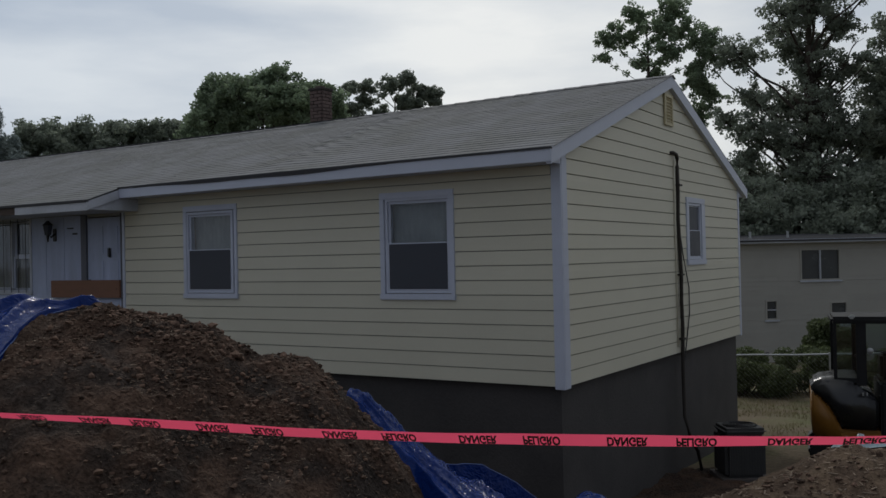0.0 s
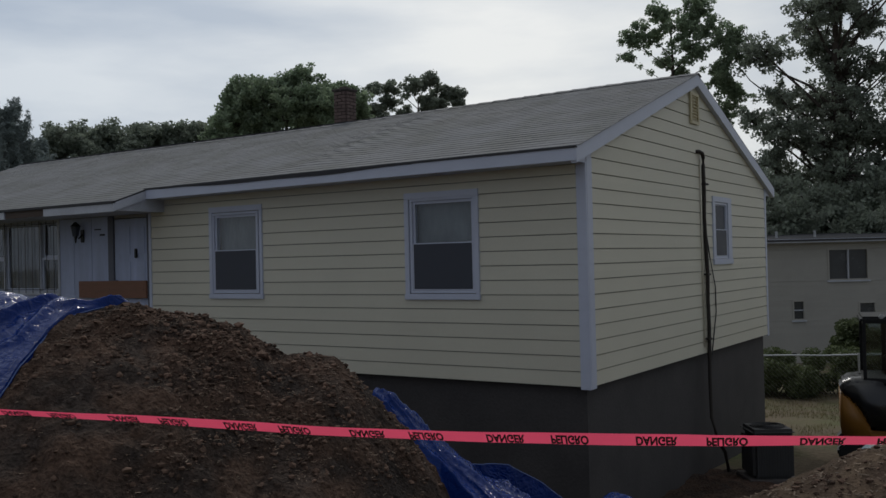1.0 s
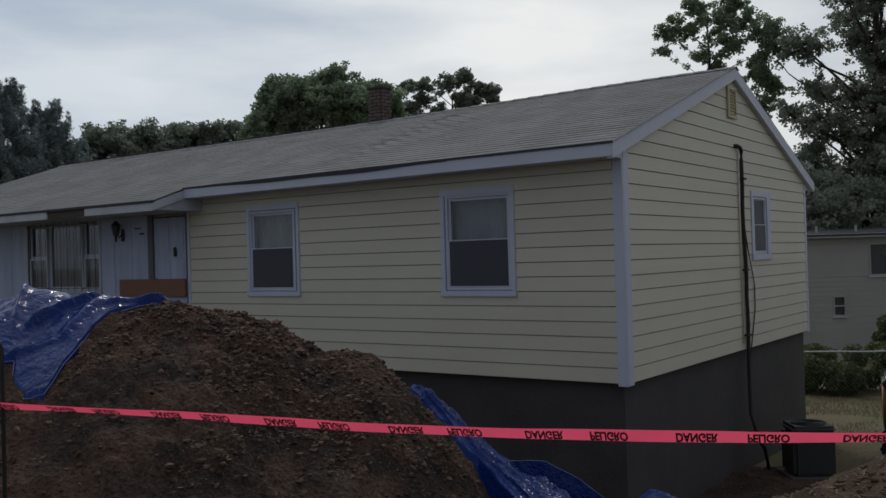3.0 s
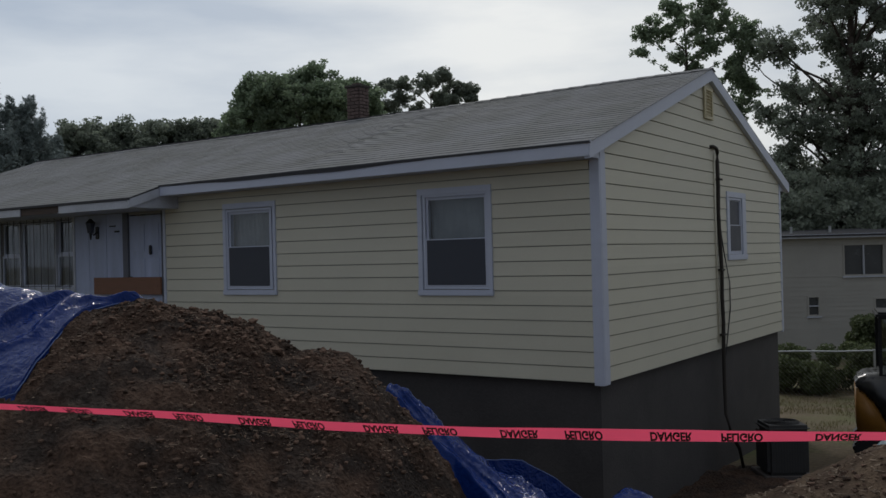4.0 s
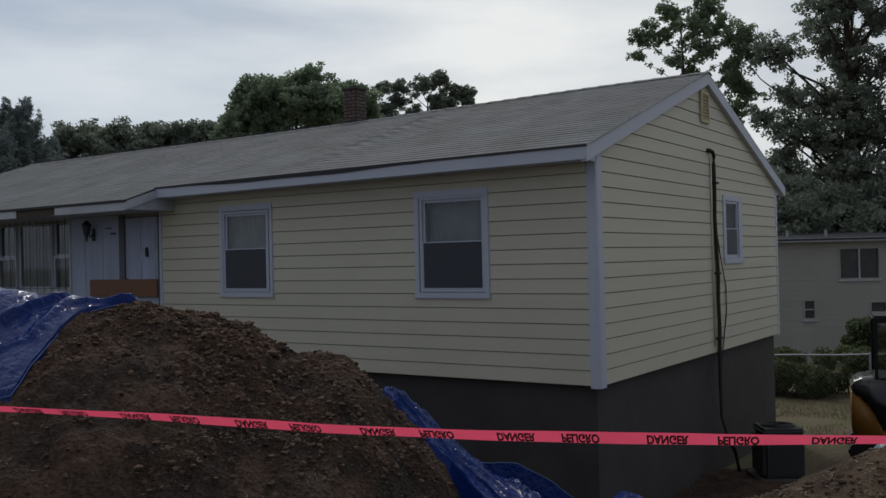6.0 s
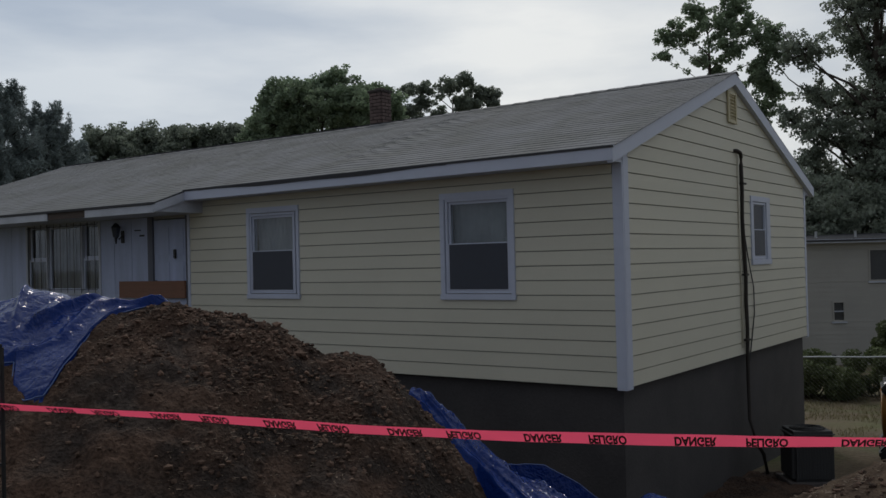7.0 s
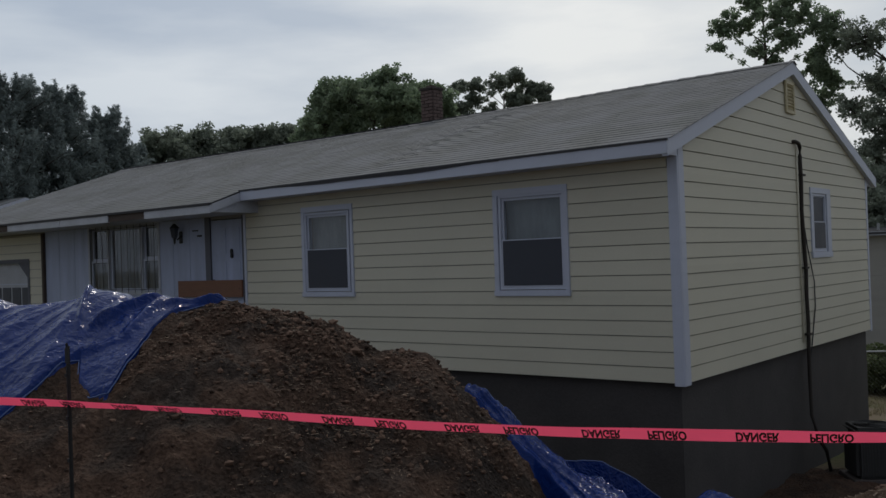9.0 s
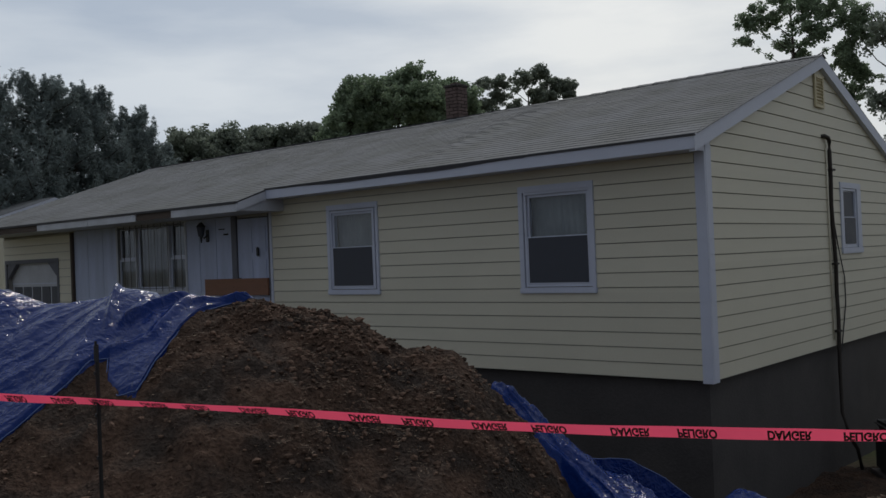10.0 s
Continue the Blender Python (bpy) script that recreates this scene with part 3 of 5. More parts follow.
def lay_shingles():
    rng = random.Random(4)
    step, wide = 0.137, 0.305
    joined, faces, singles = [], [], []
    row, y = 0, PORCH_Y - 0.03
    while y < RIDGE_Y - 0.01:
        y1 = min(y + step, RIDGE_Y)
        right = RIGHT_X + 0.022 if y > EAVE_Y - 0.04 else STEP_X + 0.03
        x = LEFT_X - (row % 2) * wide / 2 - rng.random() * 0.05
        while x < right - 0.02:
            w = min(wide, right - x) - 0.006
            v = shingle_verts(max(x, LEFT_X), w - max(0, LEFT_X - x), y, y1, rng.random() * 0.003)
            if x > -3.6 and y < 3.0 and len(singles) < 300:
                singles.append(v)
            else:
                faces.extend(tuple(i + len(joined) for i in f) for f in S_FACES)
                joined.extend(v)
            x += wide
        row, y = row + 1, y1
    while y < REAR_Y:
        y1 = min(y + step, REAR_Y)
        faces.extend(tuple(i + len(joined) for i in f) for f in S_FACES)
        joined.extend(shingle_verts(LEFT_X, RIGHT_X - LEFT_X, y1, y, 0.0))
        y = y1
    x = LEFT_X
    while x < RIGHT_X - 0.1:
        w = min(0.3, RIGHT_X - x)
        n = len(joined)
        rz = RIDGE_Z - 0.078 * float(smoothstep(-0.8, -8.5, x))
        for s in (-1, 1):
            joined += [(x, RIDGE_Y, rz + 0.022), (x + w + 0.02, RIDGE_Y, rz + 0.015), (x + w + 0.02, RIDGE_Y + s * 0.14, rz - 0.035), (x, RIDGE_Y + s * 0.14, rz - 0.028)]
        faces += [(n, n + 1, n + 2, n + 3), (n + 4, n + 5, n + 6, n + 7)]
        x += w
    base = house.matrix_basis.translation
    ob = mesh_part("shingles", [Vector(v) - base for v in joined], faces, M_SHINGLES, roof)
    tagged(ob, kind="stuff")
    for v in singles:
        mesh_part("shingle", [Vector(p) - base for p in v], S_FACES, M_SHINGLE, roof)


# chimney of bricks
CX0, CX1, CY0, CY1 = -7.47, -7.17, 4.40, 4.68
chim = part("chimney", boxed(CX0, CY0, 3.9, CX1, CY1, 4.96), M_MORTAR, house, "short red brick chimney behind the ridge", **W)
part("crown", boxed(CX0 - 0.05, CY0 - 0.05, 4.96, CX1 + 0.05, CY1 + 0.05, 5.01, bevel=0.02), M_MORTAR, chim, **W)
part("flashing", boxed(CX0 - 0.035, CY0 - 0.035, 4.0, CX1 + 0.035, CY1 + 0.035, 4.26), M_DARKEDGE, chim, **W)
part("flue", boxed(CX0 + 0.07, CY0 + 0.06, 5.01, CX1 - 0.07, CY1 - 0.06, 5.06, bevel=0.01), M_BRICK, chim, **W)


def brick_mesh(l):
    me = bpy.data.meshes.new("brick")
    bm = boxed(-l / 2, -0.02, -0.029, l / 2, 0.02, 0.029, bevel=0.004)
    bm.to_mesh(me)
    bm.free()
    me.materials.append(M_BRICK)
    return me


LONG_BRICK, HALF_BRICK = brick_mesh(0.192), brick_mesh(0.090)
base = house.matrix_basis.translation
for k in range(10):
    z = 4.30 + k * 0.0685
    pair = ((LONG_BRICK, 0.106), (HALF_BRICK, 0.257)) if k % 2 else ((HALF_BRICK, 0.055), (LONG_BRICK, 0.206))
    for me, along in pair:
        b = new("brick", me)
        b.parent = chim
        b.matrix_basis = Matrix.Translation(Vector((CX0 - 0.006 + along, CY0 - 0.005, z)) - base)
        b = new("brick", me)
        b.parent = chim
        b.matrix_basis = Matrix.Translation(Vector((CX1 + 0.005, CY0 - 0.016 + along, z)) - base) @ pose(0, 0, 0, 0, 0, 90)

# gable vent
vent = part("gable_vent", boxed(0.012, 3.74, 3.53, 0.04, 4.08, 3.96), M_VENT, house, "yellowed louvred gable vent", **W)
for a, b, c, d in ((3.72, 3.77, 3.51, 3.99), (4.05, 4.10, 3.51, 3.99), (3.77, 4.05, 3.94, 3.99), (3.77, 4.05, 3.51, 3.56)):
    part("frame", boxed(0.036, a, c, 0.062, b, d, bevel=0.004), M_VENT, vent, **W)
for k in range(8):
    bm = boxed(-0.018, 3.77, -0.004, 0.018, 4.05, 0.004)
    bm.transform(Matrix.Translation((0.048, 0, 3.585 + k * 0.048)) @ Matrix.Rotation(radians(40), 4, "Y"))
    part("slat", bm, M_VENT, vent, **W)

# porch wall: upright panels, door, triple window, plank
x = PANEL_X - 0.025
edges = [GARAGE_X + 0.03, -13.7, -13.1, -12.56]
for a, b in zip(edges, edges[1:]):
    part("wall_panel", boxed(a, -0.018, 0.0, b - 0.012, 0.0, 2.40), M_PANEL, front_wall, **W)
for a, b, c, d in ((-12.56, -11.4, 0, 1.06), (-11.4, -10.16, 0, 1.06), (-10.16, -9.75, 0, 2.40), (-9.75, -9.25, 0, 2.40), (-9.25, -8.80, 0, 2.40)):
    part("wall_panel", boxed(a, -0.018, c, b - 0.012, 0.0, d), M_PANEL, front_wall, **W)
door = part("door", boxed(-8.65, -0.005, 0.28, -7.80, 0.04, 2.34), M_PANEL, house, "pale panelled front door barred by a plank", **W)
for a, b, c, d in ((-8.80, -8.66, 0.2, 2.40), (-7.80, -7.765, 0.2, 2.40)):
    part("door_frame", boxed(a, -0.035, c, b, 0.0, d, bevel=0.004), M_OLDWOOD, door, "grey weathered door frame", **W)
for a in (-8.55, -8.18):
    for c, d in ((0.45, 0.95), (1.1, 1.62), (1.75, 2.2)):
        part("door_panel", boxed(a, -0.014, c, a + 0.3, -0.004, d, bevel=0.004), M_PANEL, door, **W)
part("door_knocker", boxed(-8.12, -0.04, 1.68, -8.05, -0.014, 1.84, bevel=0.012), M_IRON, door, "black door knocker", **W)
part("door_handle", boxed(-8.60, -0.06, 1.22, -8.56, -0.006, 1.32, bevel=0.01), M_IRON, door, **W)

bay = part("window", boxed(-12.52, 0.10, 2.36, -10.20, 0.13, 2.40), M_GREYTRIM, house, "triple window with pale curtains and black security bars", **W)
casing(bay, on_front, (-12.58, -10.15, 1.07, 2.43), (0.06, 0.06, 0.07, 0.05), 0.035, M_GREYTRIM)
for a in (-11.87, -10.76):
    part("mullion", slab(on_front, a - 0.03, a + 0.03, -0.08, 0.02, 1.14, 2.36), M_GREYTRIM, bay, **W)
for a, b, mid in ((-12.52, -11.90, 1.74), (-11.84, -10.79, 0), (-10.73, -10.20, 1.74)):
    if mid:
        sash(bay, on_front, a, b, 1.14, mid, -0.01, False, 0.04)
        sash(bay, on_front, a, b, mid, 2.37, -0.04, False, 0.04)
    else:
        sash(bay, on_front, a, b, 1.14, 2.37, -0.02, False, 0.05)
us, zs = np.linspace(-12.5, -10.2, 180), np.linspace(1.1, 2.42, 8)
U, Z = np.meshgrid(us, zs, indexing="ij")
O = -0.10 - 0.02 * np.sin(U * 38 + np.sin(Z * 2)) - 0.015 * vnoise(U * 6, Z, 8)
mesh_part("curtain", [Vector(on_front(u, o, z)) - base for u, o, z in zip(U.ravel(), O.ravel(), Z.ravel())], grid_faces(180, 8), M_CURTAIN, bay, "pale gathered curtain", smooth=True)
for a in np.linspace(-12.44, -10.28, 11):
    part("security_bar", tube(bmesh.new(), [(a, -0.06, 1.10), (a, -0.06, 2.40)], 0.006, 6), M_IRON, bay, **W)
for z in (1.16, 2.34):
    part("security_bar", boxed(-12.5, -0.066, z, -10.22, -0.054, z + 0.012), M_IRON, bay, **W)

# garage door with its clipped opening
gd = part("garage_door", boxed(-17.38, 0.09, 0.0, -15.0, 0.12, 1.78), M_GREYTRIM, house, "white garage door with a row of dark panes", **W)
casing(gd, on_front, GARAGE_OUTER, (0.09, 0.09, 0.04, 0.09), 0.04, M_OLDWOOD)
for s, u in ((1, -17.38), (-1, -15.0)):
    part("corner_brace", prism(bmesh.new(), [(u, 1.78), (u + s * 0.45, 1.78), (u, 1.42)], (-0.02, 0.06), "y"), M_OLDWOOD, gd, **W)
for k in range(5):
    a = -17.25 + k * 0.44
    part("pane", boxed(a, 0.075, 0.82, a + 0.36, 0.088, 1.24), M_SCREEN, gd, **W)
for z in (0.42, 0.78, 1.30):
    part("door_rail", boxed(-17.38, 0.078, z, -15.0, 0.092, z + 0.025), M_TRIM, gd, **W)

plank = thing("plank", "orange-brown timber plank nailed across the front door", "plank", (-8.67, -0.06, 1.02))
part("board", boxed(-9.56, -0.075, 1.02, -7.79, -0.038, 1.31, bevel=0.004), M_ORANGEWOOD, plank, **W)
for a in (-9.45, -8.73, -7.86):
    part("nail", boxed(a, -0.078, 1.16, a + 0.012, -0.073, 1.172), M_IRON, plank, **W)

lamp = thing("wall_lamp", "black iron lantern on the pale porch wall", "wall lamp", (-9.5, -0.02, 2.16))
part("bracket", tube(bmesh.new(), [(-9.5, -0.02, 2.12), (-9.5, -0.10, 2.05), (-9.5, -0.17, 2.12), (-9.5, -0.16, 2.30)], 0.014, 6), M_IRON, lamp, **W)
part("back_plate", boxed(-9.55, -0.034, 1.98, -9.45, -0.018, 2.2, bevel=0.008), M_IRON, lamp, **W)
bm = bmesh.new()
bmesh.ops.create_cone(bm, cap_ends=True, segments=6, radius1=0.055, radius2=0.085, depth=0.17, matrix=Matrix.Translation((-9.5, -0.16, 2.17)))
part("lantern", bm, M_SCREEN, lamp, **W)
bm = bmesh.new()
bmesh.ops.create_cone(bm, cap_ends=True, segments=6, radius1=0.10, radius2=0.02, depth=0.08, matrix=Matrix.Translation((-9.5, -0.16, 2.295)))
part("cap", bm, M_IRON, lamp, **W)
bm = bmesh.new()
bmesh.ops.create_cone(bm, cap_ends=True, segments=6, radius1=0.012, radius2=0.03, depth=0.12, matrix=Matrix.Translation((-9.5, -0.16, 2.03)))
part("finial", bm, M_IRON, lamp, **W)
sign = thing("wall_ornament", "small dark metal bird ornament on the porch wall", "ornament", (-9.1, -0.02, 2.12))
part("bar", boxed(-9.16, -0.03, 2.18, -9.0, -0.018, 2.20), M_IRON, sign, **W)
part("bar", boxed(-9.02, -0.03, 2.08, -8.90, -0.018, 2.11), M_IRON, sign, **W)

# service cable down the gable
cable = thing("service_cable", "thick black cable running down the gable wall", "cable", (0.05, 4.3, -1.8))
pts = [(0.01, 3.98, 3.10), (0.06, 4.04, 3.105), (0.075, 4.14, 3.085), (0.07, 4.20, 3.02), (0.06, 4.22, 2.9), (0.06, 4.235, 2.5), (0.06, 4.205, 2.1), (0.06, 4.255, 1.6), (0.065, 4.285, 1.2), (0.065, 4.265, 0.8), (0.065, 4.295, 0.4), (0.065, 4.275, 0.1), (0.06, 4.28, -0.4), (0.08, 4.25, -1.0), (0.15, 4.30, -1.35), (0.22, 4.42, -1.55), (0.25, 4.5, -1.86)]
part("cable", tube(bmesh.new(), pts, 0.029, 10), M_CABLE, cable, smooth=True, **W)
pts = [(0.06, 4.27, 1.9), (0.05, 4.45, 1.5), (0.045, 4.72, 1.0), (0.045, 4.72, 0.6), (0.045, 4.56, 0.2), (0.05, 4.42, -0.1), (0.05, 4.31, -0.3)]
part("thin_wire", tube(bmesh.new(), pts, 0.010, 6), M_IRON, cable, smooth=True, **W)
part("conduit", tube(bmesh.new(), [(0.045, 4.12, 3.0), (0.045, 4.12, 0.1)], 0.012, 6), M_SIDING, cable, "thin pale conduit", smooth=True, **W)
for z in (2.6, 1.2, 0.2):
    part("clip", boxed(0.02, 4.18, z, 0.105, 4.33, z + 0.03, bevel=0.005), M_CABLE, cable, **W)

# ---- heaps of soil, tarps, barrier tape ----
YAW = radians(36)
FORE, SIDE = Vector((-math.sin(YAW), math.cos(YAW), 0)), Vector((math.cos(YAW), math.sin(YAW), 0))


def plan(a, d):
    """World place of a point a metres across and d metres ahead of where the filming starts."""
    return EYE[0] + a * SIDE.x + d * FORE.x, EYE[1] + a * SIDE.y + d * FORE.y


CREST = ((-9.0, 1.0), (-6.0, 1.25), (-4.48, 1.36), (-4.1, 1.20), (-3.72, 1.22), (-3.4, 1.30), (-3.05, 1.23), (-2.5, 1.20), (-2.24, 1.22), (-1.8, 1.12), (-1.56, 1.06),
         (-1.34, 1.01), (-1.2, 0.90), (-1.02, 0.79), (-0.8, 0.77), (-0.58, 0.73), (-0.42, 0.60), (-0.2, 0.38), (0.1, 0.02), (0.54, -0.52), (1.3, -1.4))


def heap_z(a, d):
    a, d = np.asarray(a, float), np.asarray(d, float)
    ca, cz = zip(*CREST)
    top = np.interp(a, ca, cz)
    mid = 7.8 + 0.18 * (fbm(a * 0.8, a * 0, 21) - 0.5)
    run = np.sqrt((d - mid) ** 2 + 0.09) - 0.3
    z = top - 0.66 * run
    z = z - 0.05 * np.sin(a * 2.1 + d * 1.3) * smoothstep(0.2, 1.0, run)
    z = z + 0.16 * (fbm(a * 1.6, d * 1.6, 5) - 0.5) * smoothstep(0.05, 0.6, run)
    return z


def rough(a, d, seed):
    lumps = np.clip(fbm(a * 5.5, d * 5.5, seed, 3) - 0.5, -0.05, 1)
    clods = np.clip(vnoise(a * 13, d * 13, seed + 2) - 0.58, 0, 1) * smoothstep(0.4, 0.6, fbm(a * 2, d * 2, seed + 3))
    gully = np.abs(fbm(a * 3.2 + 0.4 * d, d * 1.1, seed + 9, 3) - 0.5)
    knobs = np.clip(vnoise(a * 4.2 + 1.3 * fbm(a * 3, d * 3, seed + 11), d * 4.2, seed + 12) - 0.55, 0, 1)
    return 0.12 * lumps + 0.13 * knobs + 0.09 * clods - 0.12 * np.clip(0.09 - gully, 0, 1) + 0.05 * (fbm(a * 16, d * 16, seed + 5, 4, 0.7) - 0.5)


def sheet(name, As, Ds, Z, material, parent=None, label=""):
    X, Y = plan(As, Ds)
    V = np.stack([X, Y, Z], -1).reshape(-1, 3)
    return mesh_part(name, V.tolist(), grid_faces(*As.shape), material, parent, label, smooth=True)


def clods(name, count, place, parent, lo, hi, seed, material):
    """Loose lumps, each a squashed and dented ball of few faces."""
    rng = np.random.default_rng(seed)
    bm = bmesh.new()
    bmesh.ops.create_icosphere(bm, subdivisions=1, radius=1.0)
    unit = np.array([v.co[:] for v in bm.verts])
    tri = np.array([[v.index for v in f.verts] for f in bm.faces])
    bm.free()
    V, F = [], []
    for k in range(count):
        x, y, z = place(rng)
        r = lo + (hi - lo) * rng.random() ** 7
        v = unit * (1 + 0.9 * (rng.random((len(unit), 1)) - 0.5)) * r * np.array([1, 0.6 + 0.5 * rng.random(), 0.5 + 0.3 * rng.random()])
        t = rng.random() * math.tau
        c, s = math.cos(t), math.sin(t)
        v = v @ np.array([[c, s, 0], [-s, c, 0], [0, 0, 1]]) + (x, y, z + r * 0.15)
        F.append(tri + len(V) * len(unit))
        V.append(v)
    ob = mesh_part(name, np.concatenate(V).tolist(), np.concatenate(F).tolist(), material, parent)
    return tagged(ob, kind="stuff")


# foot of the tarp along the heap
EDGE = ((-8.5, 5.6), (-4.6, 5.5), (-3.7, 6.1), (-3.43, 6.5), (-3.27, 6.9), (-3.16, 6.95), (-3.08, 6.72), (-2.94, 6.6), (-2.80, 6.6), (-2.74, 6.95), (-2.70, 7.2), (-2.62, 7.45), (-2.5, 7.58), (-2.2, 7.8))
ea, ed = zip(*EDGE)


heap = thing("soil_heap", "long heap of reddish-brown excavated soil with clods and stones", "soil heap")
A, D = np.meshgrid(np.arange(-8.5, 1.3, 0.022), np.arange(5.0, 10.2, 0.022), indexing="ij")
under = smoothstep(-2.3, -2.5, A) * smoothstep(0.02, 0.15, D - np.interp(A, ea, ed))
sheet("soil", A, D, heap_z(A, D) + rough(A, D, 31) * (1 - 0.9 * under) - 0.02 * under, M_SOIL, heap)


def on_heap(rng):
    while True:
        a, d = -4.4 + 4.9 * rng.random(), 5.4 + 2.7 * rng.random()
        patch = float(fbm(np.array([a * 1.3]), np.array([d * 1.3]), 63)[0])
        if rng.random() > 0.06 + 3.5 * max(0.0, patch - 0.46):
            continue
        if a > -2.15 or d < np.interp(a, ea, ed) - 0.06:
            break
    return (*plan(a, d), float(heap_z(a, d) + rough(a, d, 31)))


clods("loose_soil", 12000, on_heap, heap, 0.003, 0.030, 7, M_CLOD)


def on_crest(rng):
    a, d = -2.2 + 1.9 * rng.random(), 7.45 + 0.4 * rng.random()
    return (*plan(a, d), float(heap_z(a, d) + rough(a, d, 31)) - 0.01)


clods("loose_soil", 420, on_crest, heap, 0.006, 0.045, 71, M_CLOD)


def on_shoulder(rng):
    a, d = -1.36 + 0.17 * rng.normal(), 7.62 + 0.12 * rng.normal()
    return (*plan(a, d), float(heap_z(a, d) + rough(a, d, 31)) + 0.01)


clods("broken_crust", 60, on_shoulder, heap, 0.012, 0.06, 75, M_CLOD)


def folds(a, d, seed):
    """Creases of a stiff plastic sheet."""
    w = a + 0.25 * fbm(a * 1.5, d * 1.5, seed)
    p, q = w - 0.9 * d, w + 0.9 * d
    long = 1 - np.abs(2 * vnoise(p * 2.6, q * 0.45, seed + 1) - 1)
    mid = 1 - np.abs(2 * vnoise(p * 7.5, q * 0.9, seed + 2) - 1)
    fine = 1 - np.abs(2 * fbm(w * 9 + d * 3, d * 9, seed + 3, 3) - 1)
    return 0.055 * (long ** 2 - 0.35) + 0.024 * (mid ** 2 - 0.3), 0.028 * (fine ** 2 - 0.3)


def hem_glint_line(name, a, d, z, parent, r=0.005):
    """A thin stitched edge along a sheet, or a painted highlight along a crest."""
    x, y = plan(np.asarray(a), np.asarray(d))
    return part(name, tube(bmesh.new(), list(zip(x, y, z)), r, 5), M_HEM_GLINT, parent, "pale stitched edge; on the flank tarp a painted crest highlight", smooth=True)


tarp = thing("tarp", "crumpled shiny blue plastic tarp over the soil heap", "tarp")
cols = np.concatenate([np.linspace(-8.5, -4.6, 90), np.linspace(-4.59, -2.2, 260)])
foot = np.interp(cols, ea, ed)
T = np.linspace(0, 1, 220) ** 1.2
A = np.repeat(cols[:, None], len(T), 1)
D = foot[:, None] + (9.3 - foot[:, None]) * T[None, :]
big, crumple = folds(A, D, 11)
bunch = smoothstep(-3.35, -3.2, A) * smoothstep(-2.2, -2.45, A) * smoothstep(6.9, 7.3, D)
def shelf(s, amp, run):
    """A fold with a steep front and a level top."""
    return amp * np.where(s < 0, np.exp(-(s / 0.03) ** 2), np.clip(1 - s / run, 0, 1))


curl = -3.32 - 0.25 * (D - 7.4)
rim = np.exp(-((A - curl) / 0.028) ** 2) * smoothstep(7.1, 7.35, D) * smoothstep(8.3, 7.9, D)
crown = smoothstep(-3.44, -3.39, A) * smoothstep(-3.02, -3.12, A) * smoothstep(7.45, 7.74, D)
fold1 = shelf(D - (7.32 + 1.25 * (A + 3.15)), 0.085, 0.23) * smoothstep(-3.22, -3.14, A) * smoothstep(-2.74, -2.84, A)
fold2 = np.exp(-((A - (-2.87 + 0.21 * (D - 7.18))) / 0.045) ** 2) * smoothstep(7.1, 7.2, D)
fold3 = shelf(D - (7.03 + 0.41 * (A + 3.16)), 0.03, 0.08) * smoothstep(-3.24, -3.16, A) * smoothstep(-2.88, -2.95, A)
fold4 = shelf(D - (7.62 + 0.30 * (A + 2.7)), 0.05, 0.14) * smoothstep(-2.80, -2.70, A)
crinkle = (1 - np.abs(2 * fbm(A * 7 + D * 3, D * 5, 14, 2) - 1)) ** 2 - 0.4
calm = 0.75 - 0.6 * smoothstep(-3.6, -3.3, A)
lift = 0.03 + calm * big + (0.2 + 0.1 * bunch) * crumple + 0.012 * crinkle * bunch + 0.004 * (1 - np.abs(2 * vnoise((A - 0.9 * D) * 17, (A + 0.9 * D) * 1.1, 33) - 1)) + 0.05 * rim + 0.05 * crown + fold1 + 0.05 * fold2 + fold3 + fold4
hem = smoothstep(0.0, 0.03, T)[None, :] * smoothstep(-2.2, -2.32, A)
lift = np.maximum(lift, 0.012) * hem - 0.015 * (1 - hem)
sheet("sheet", A, D, heap_z(A, D) + lift + 0.7 * np.maximum(rough(A, D, 31), 0) * smoothstep(-2.8, -2.3, A), M_TARP, tarp)
hem_glint_line("hem", cols[90:], foot[90:] + 0.02, heap_z(cols[90:], foot[90:] + 0.02) + 0.015, tarp)

# second tarp, sliding off the far flank of the heap
tarp2 = thing("tarp", "crumpled blue plastic tarp trailing down the flank of the soil heap", "tarp")
NEAR = ((-0.27, 7.75, 0.451), (-0.21, 7.75, 0.394), (0.0, 7.75, 0.156), (0.26, 7.6, -0.111), (0.49, 7.3, -0.344), (0.71, 6.9, -0.546))
FAR = ((-0.15, 8.2, 0.385), (-0.1, 8.2, 0.364), (0.13, 8.2, 0.127), (0.33, 8.3, -0.104), (0.57, 8.55, -0.338), (0.81, 8.2, -0.424), (1.01, 7.7, -0.466), (1.2, 7.1, -0.531))
P, T = np.linspace(0, 1, 240), np.linspace(0, 1, 90)
A0, D0, Z0 = (np.interp(P, np.linspace(0, 1, len(NEAR)), c)[:, None] for c in zip(*NEAR))
A1, D1, Z1 = (np.interp(P, np.linspace(0, 1, len(FAR)), c)[:, None] for c in zip(*FAR))
K = np.clip(T / 0.3, 0, 1)[None, :]
flat = np.clip((T - 0.3) / 0.5, 0, 1)[None, :]
back = np.clip((T - 0.8) / 0.2, 0, 1)[None, :]
L = 0.25 * K + 0.75 * flat
A = A0 + (A1 - A0) * L + 0.12 * back
D = D0 + (D1 - D0) * L + 0.22 * back
big, crumple = folds(A * 1.6, D * 1.6, 17)
Zm = np.maximum(Z0 + 0.02, Z1 - 0.15)
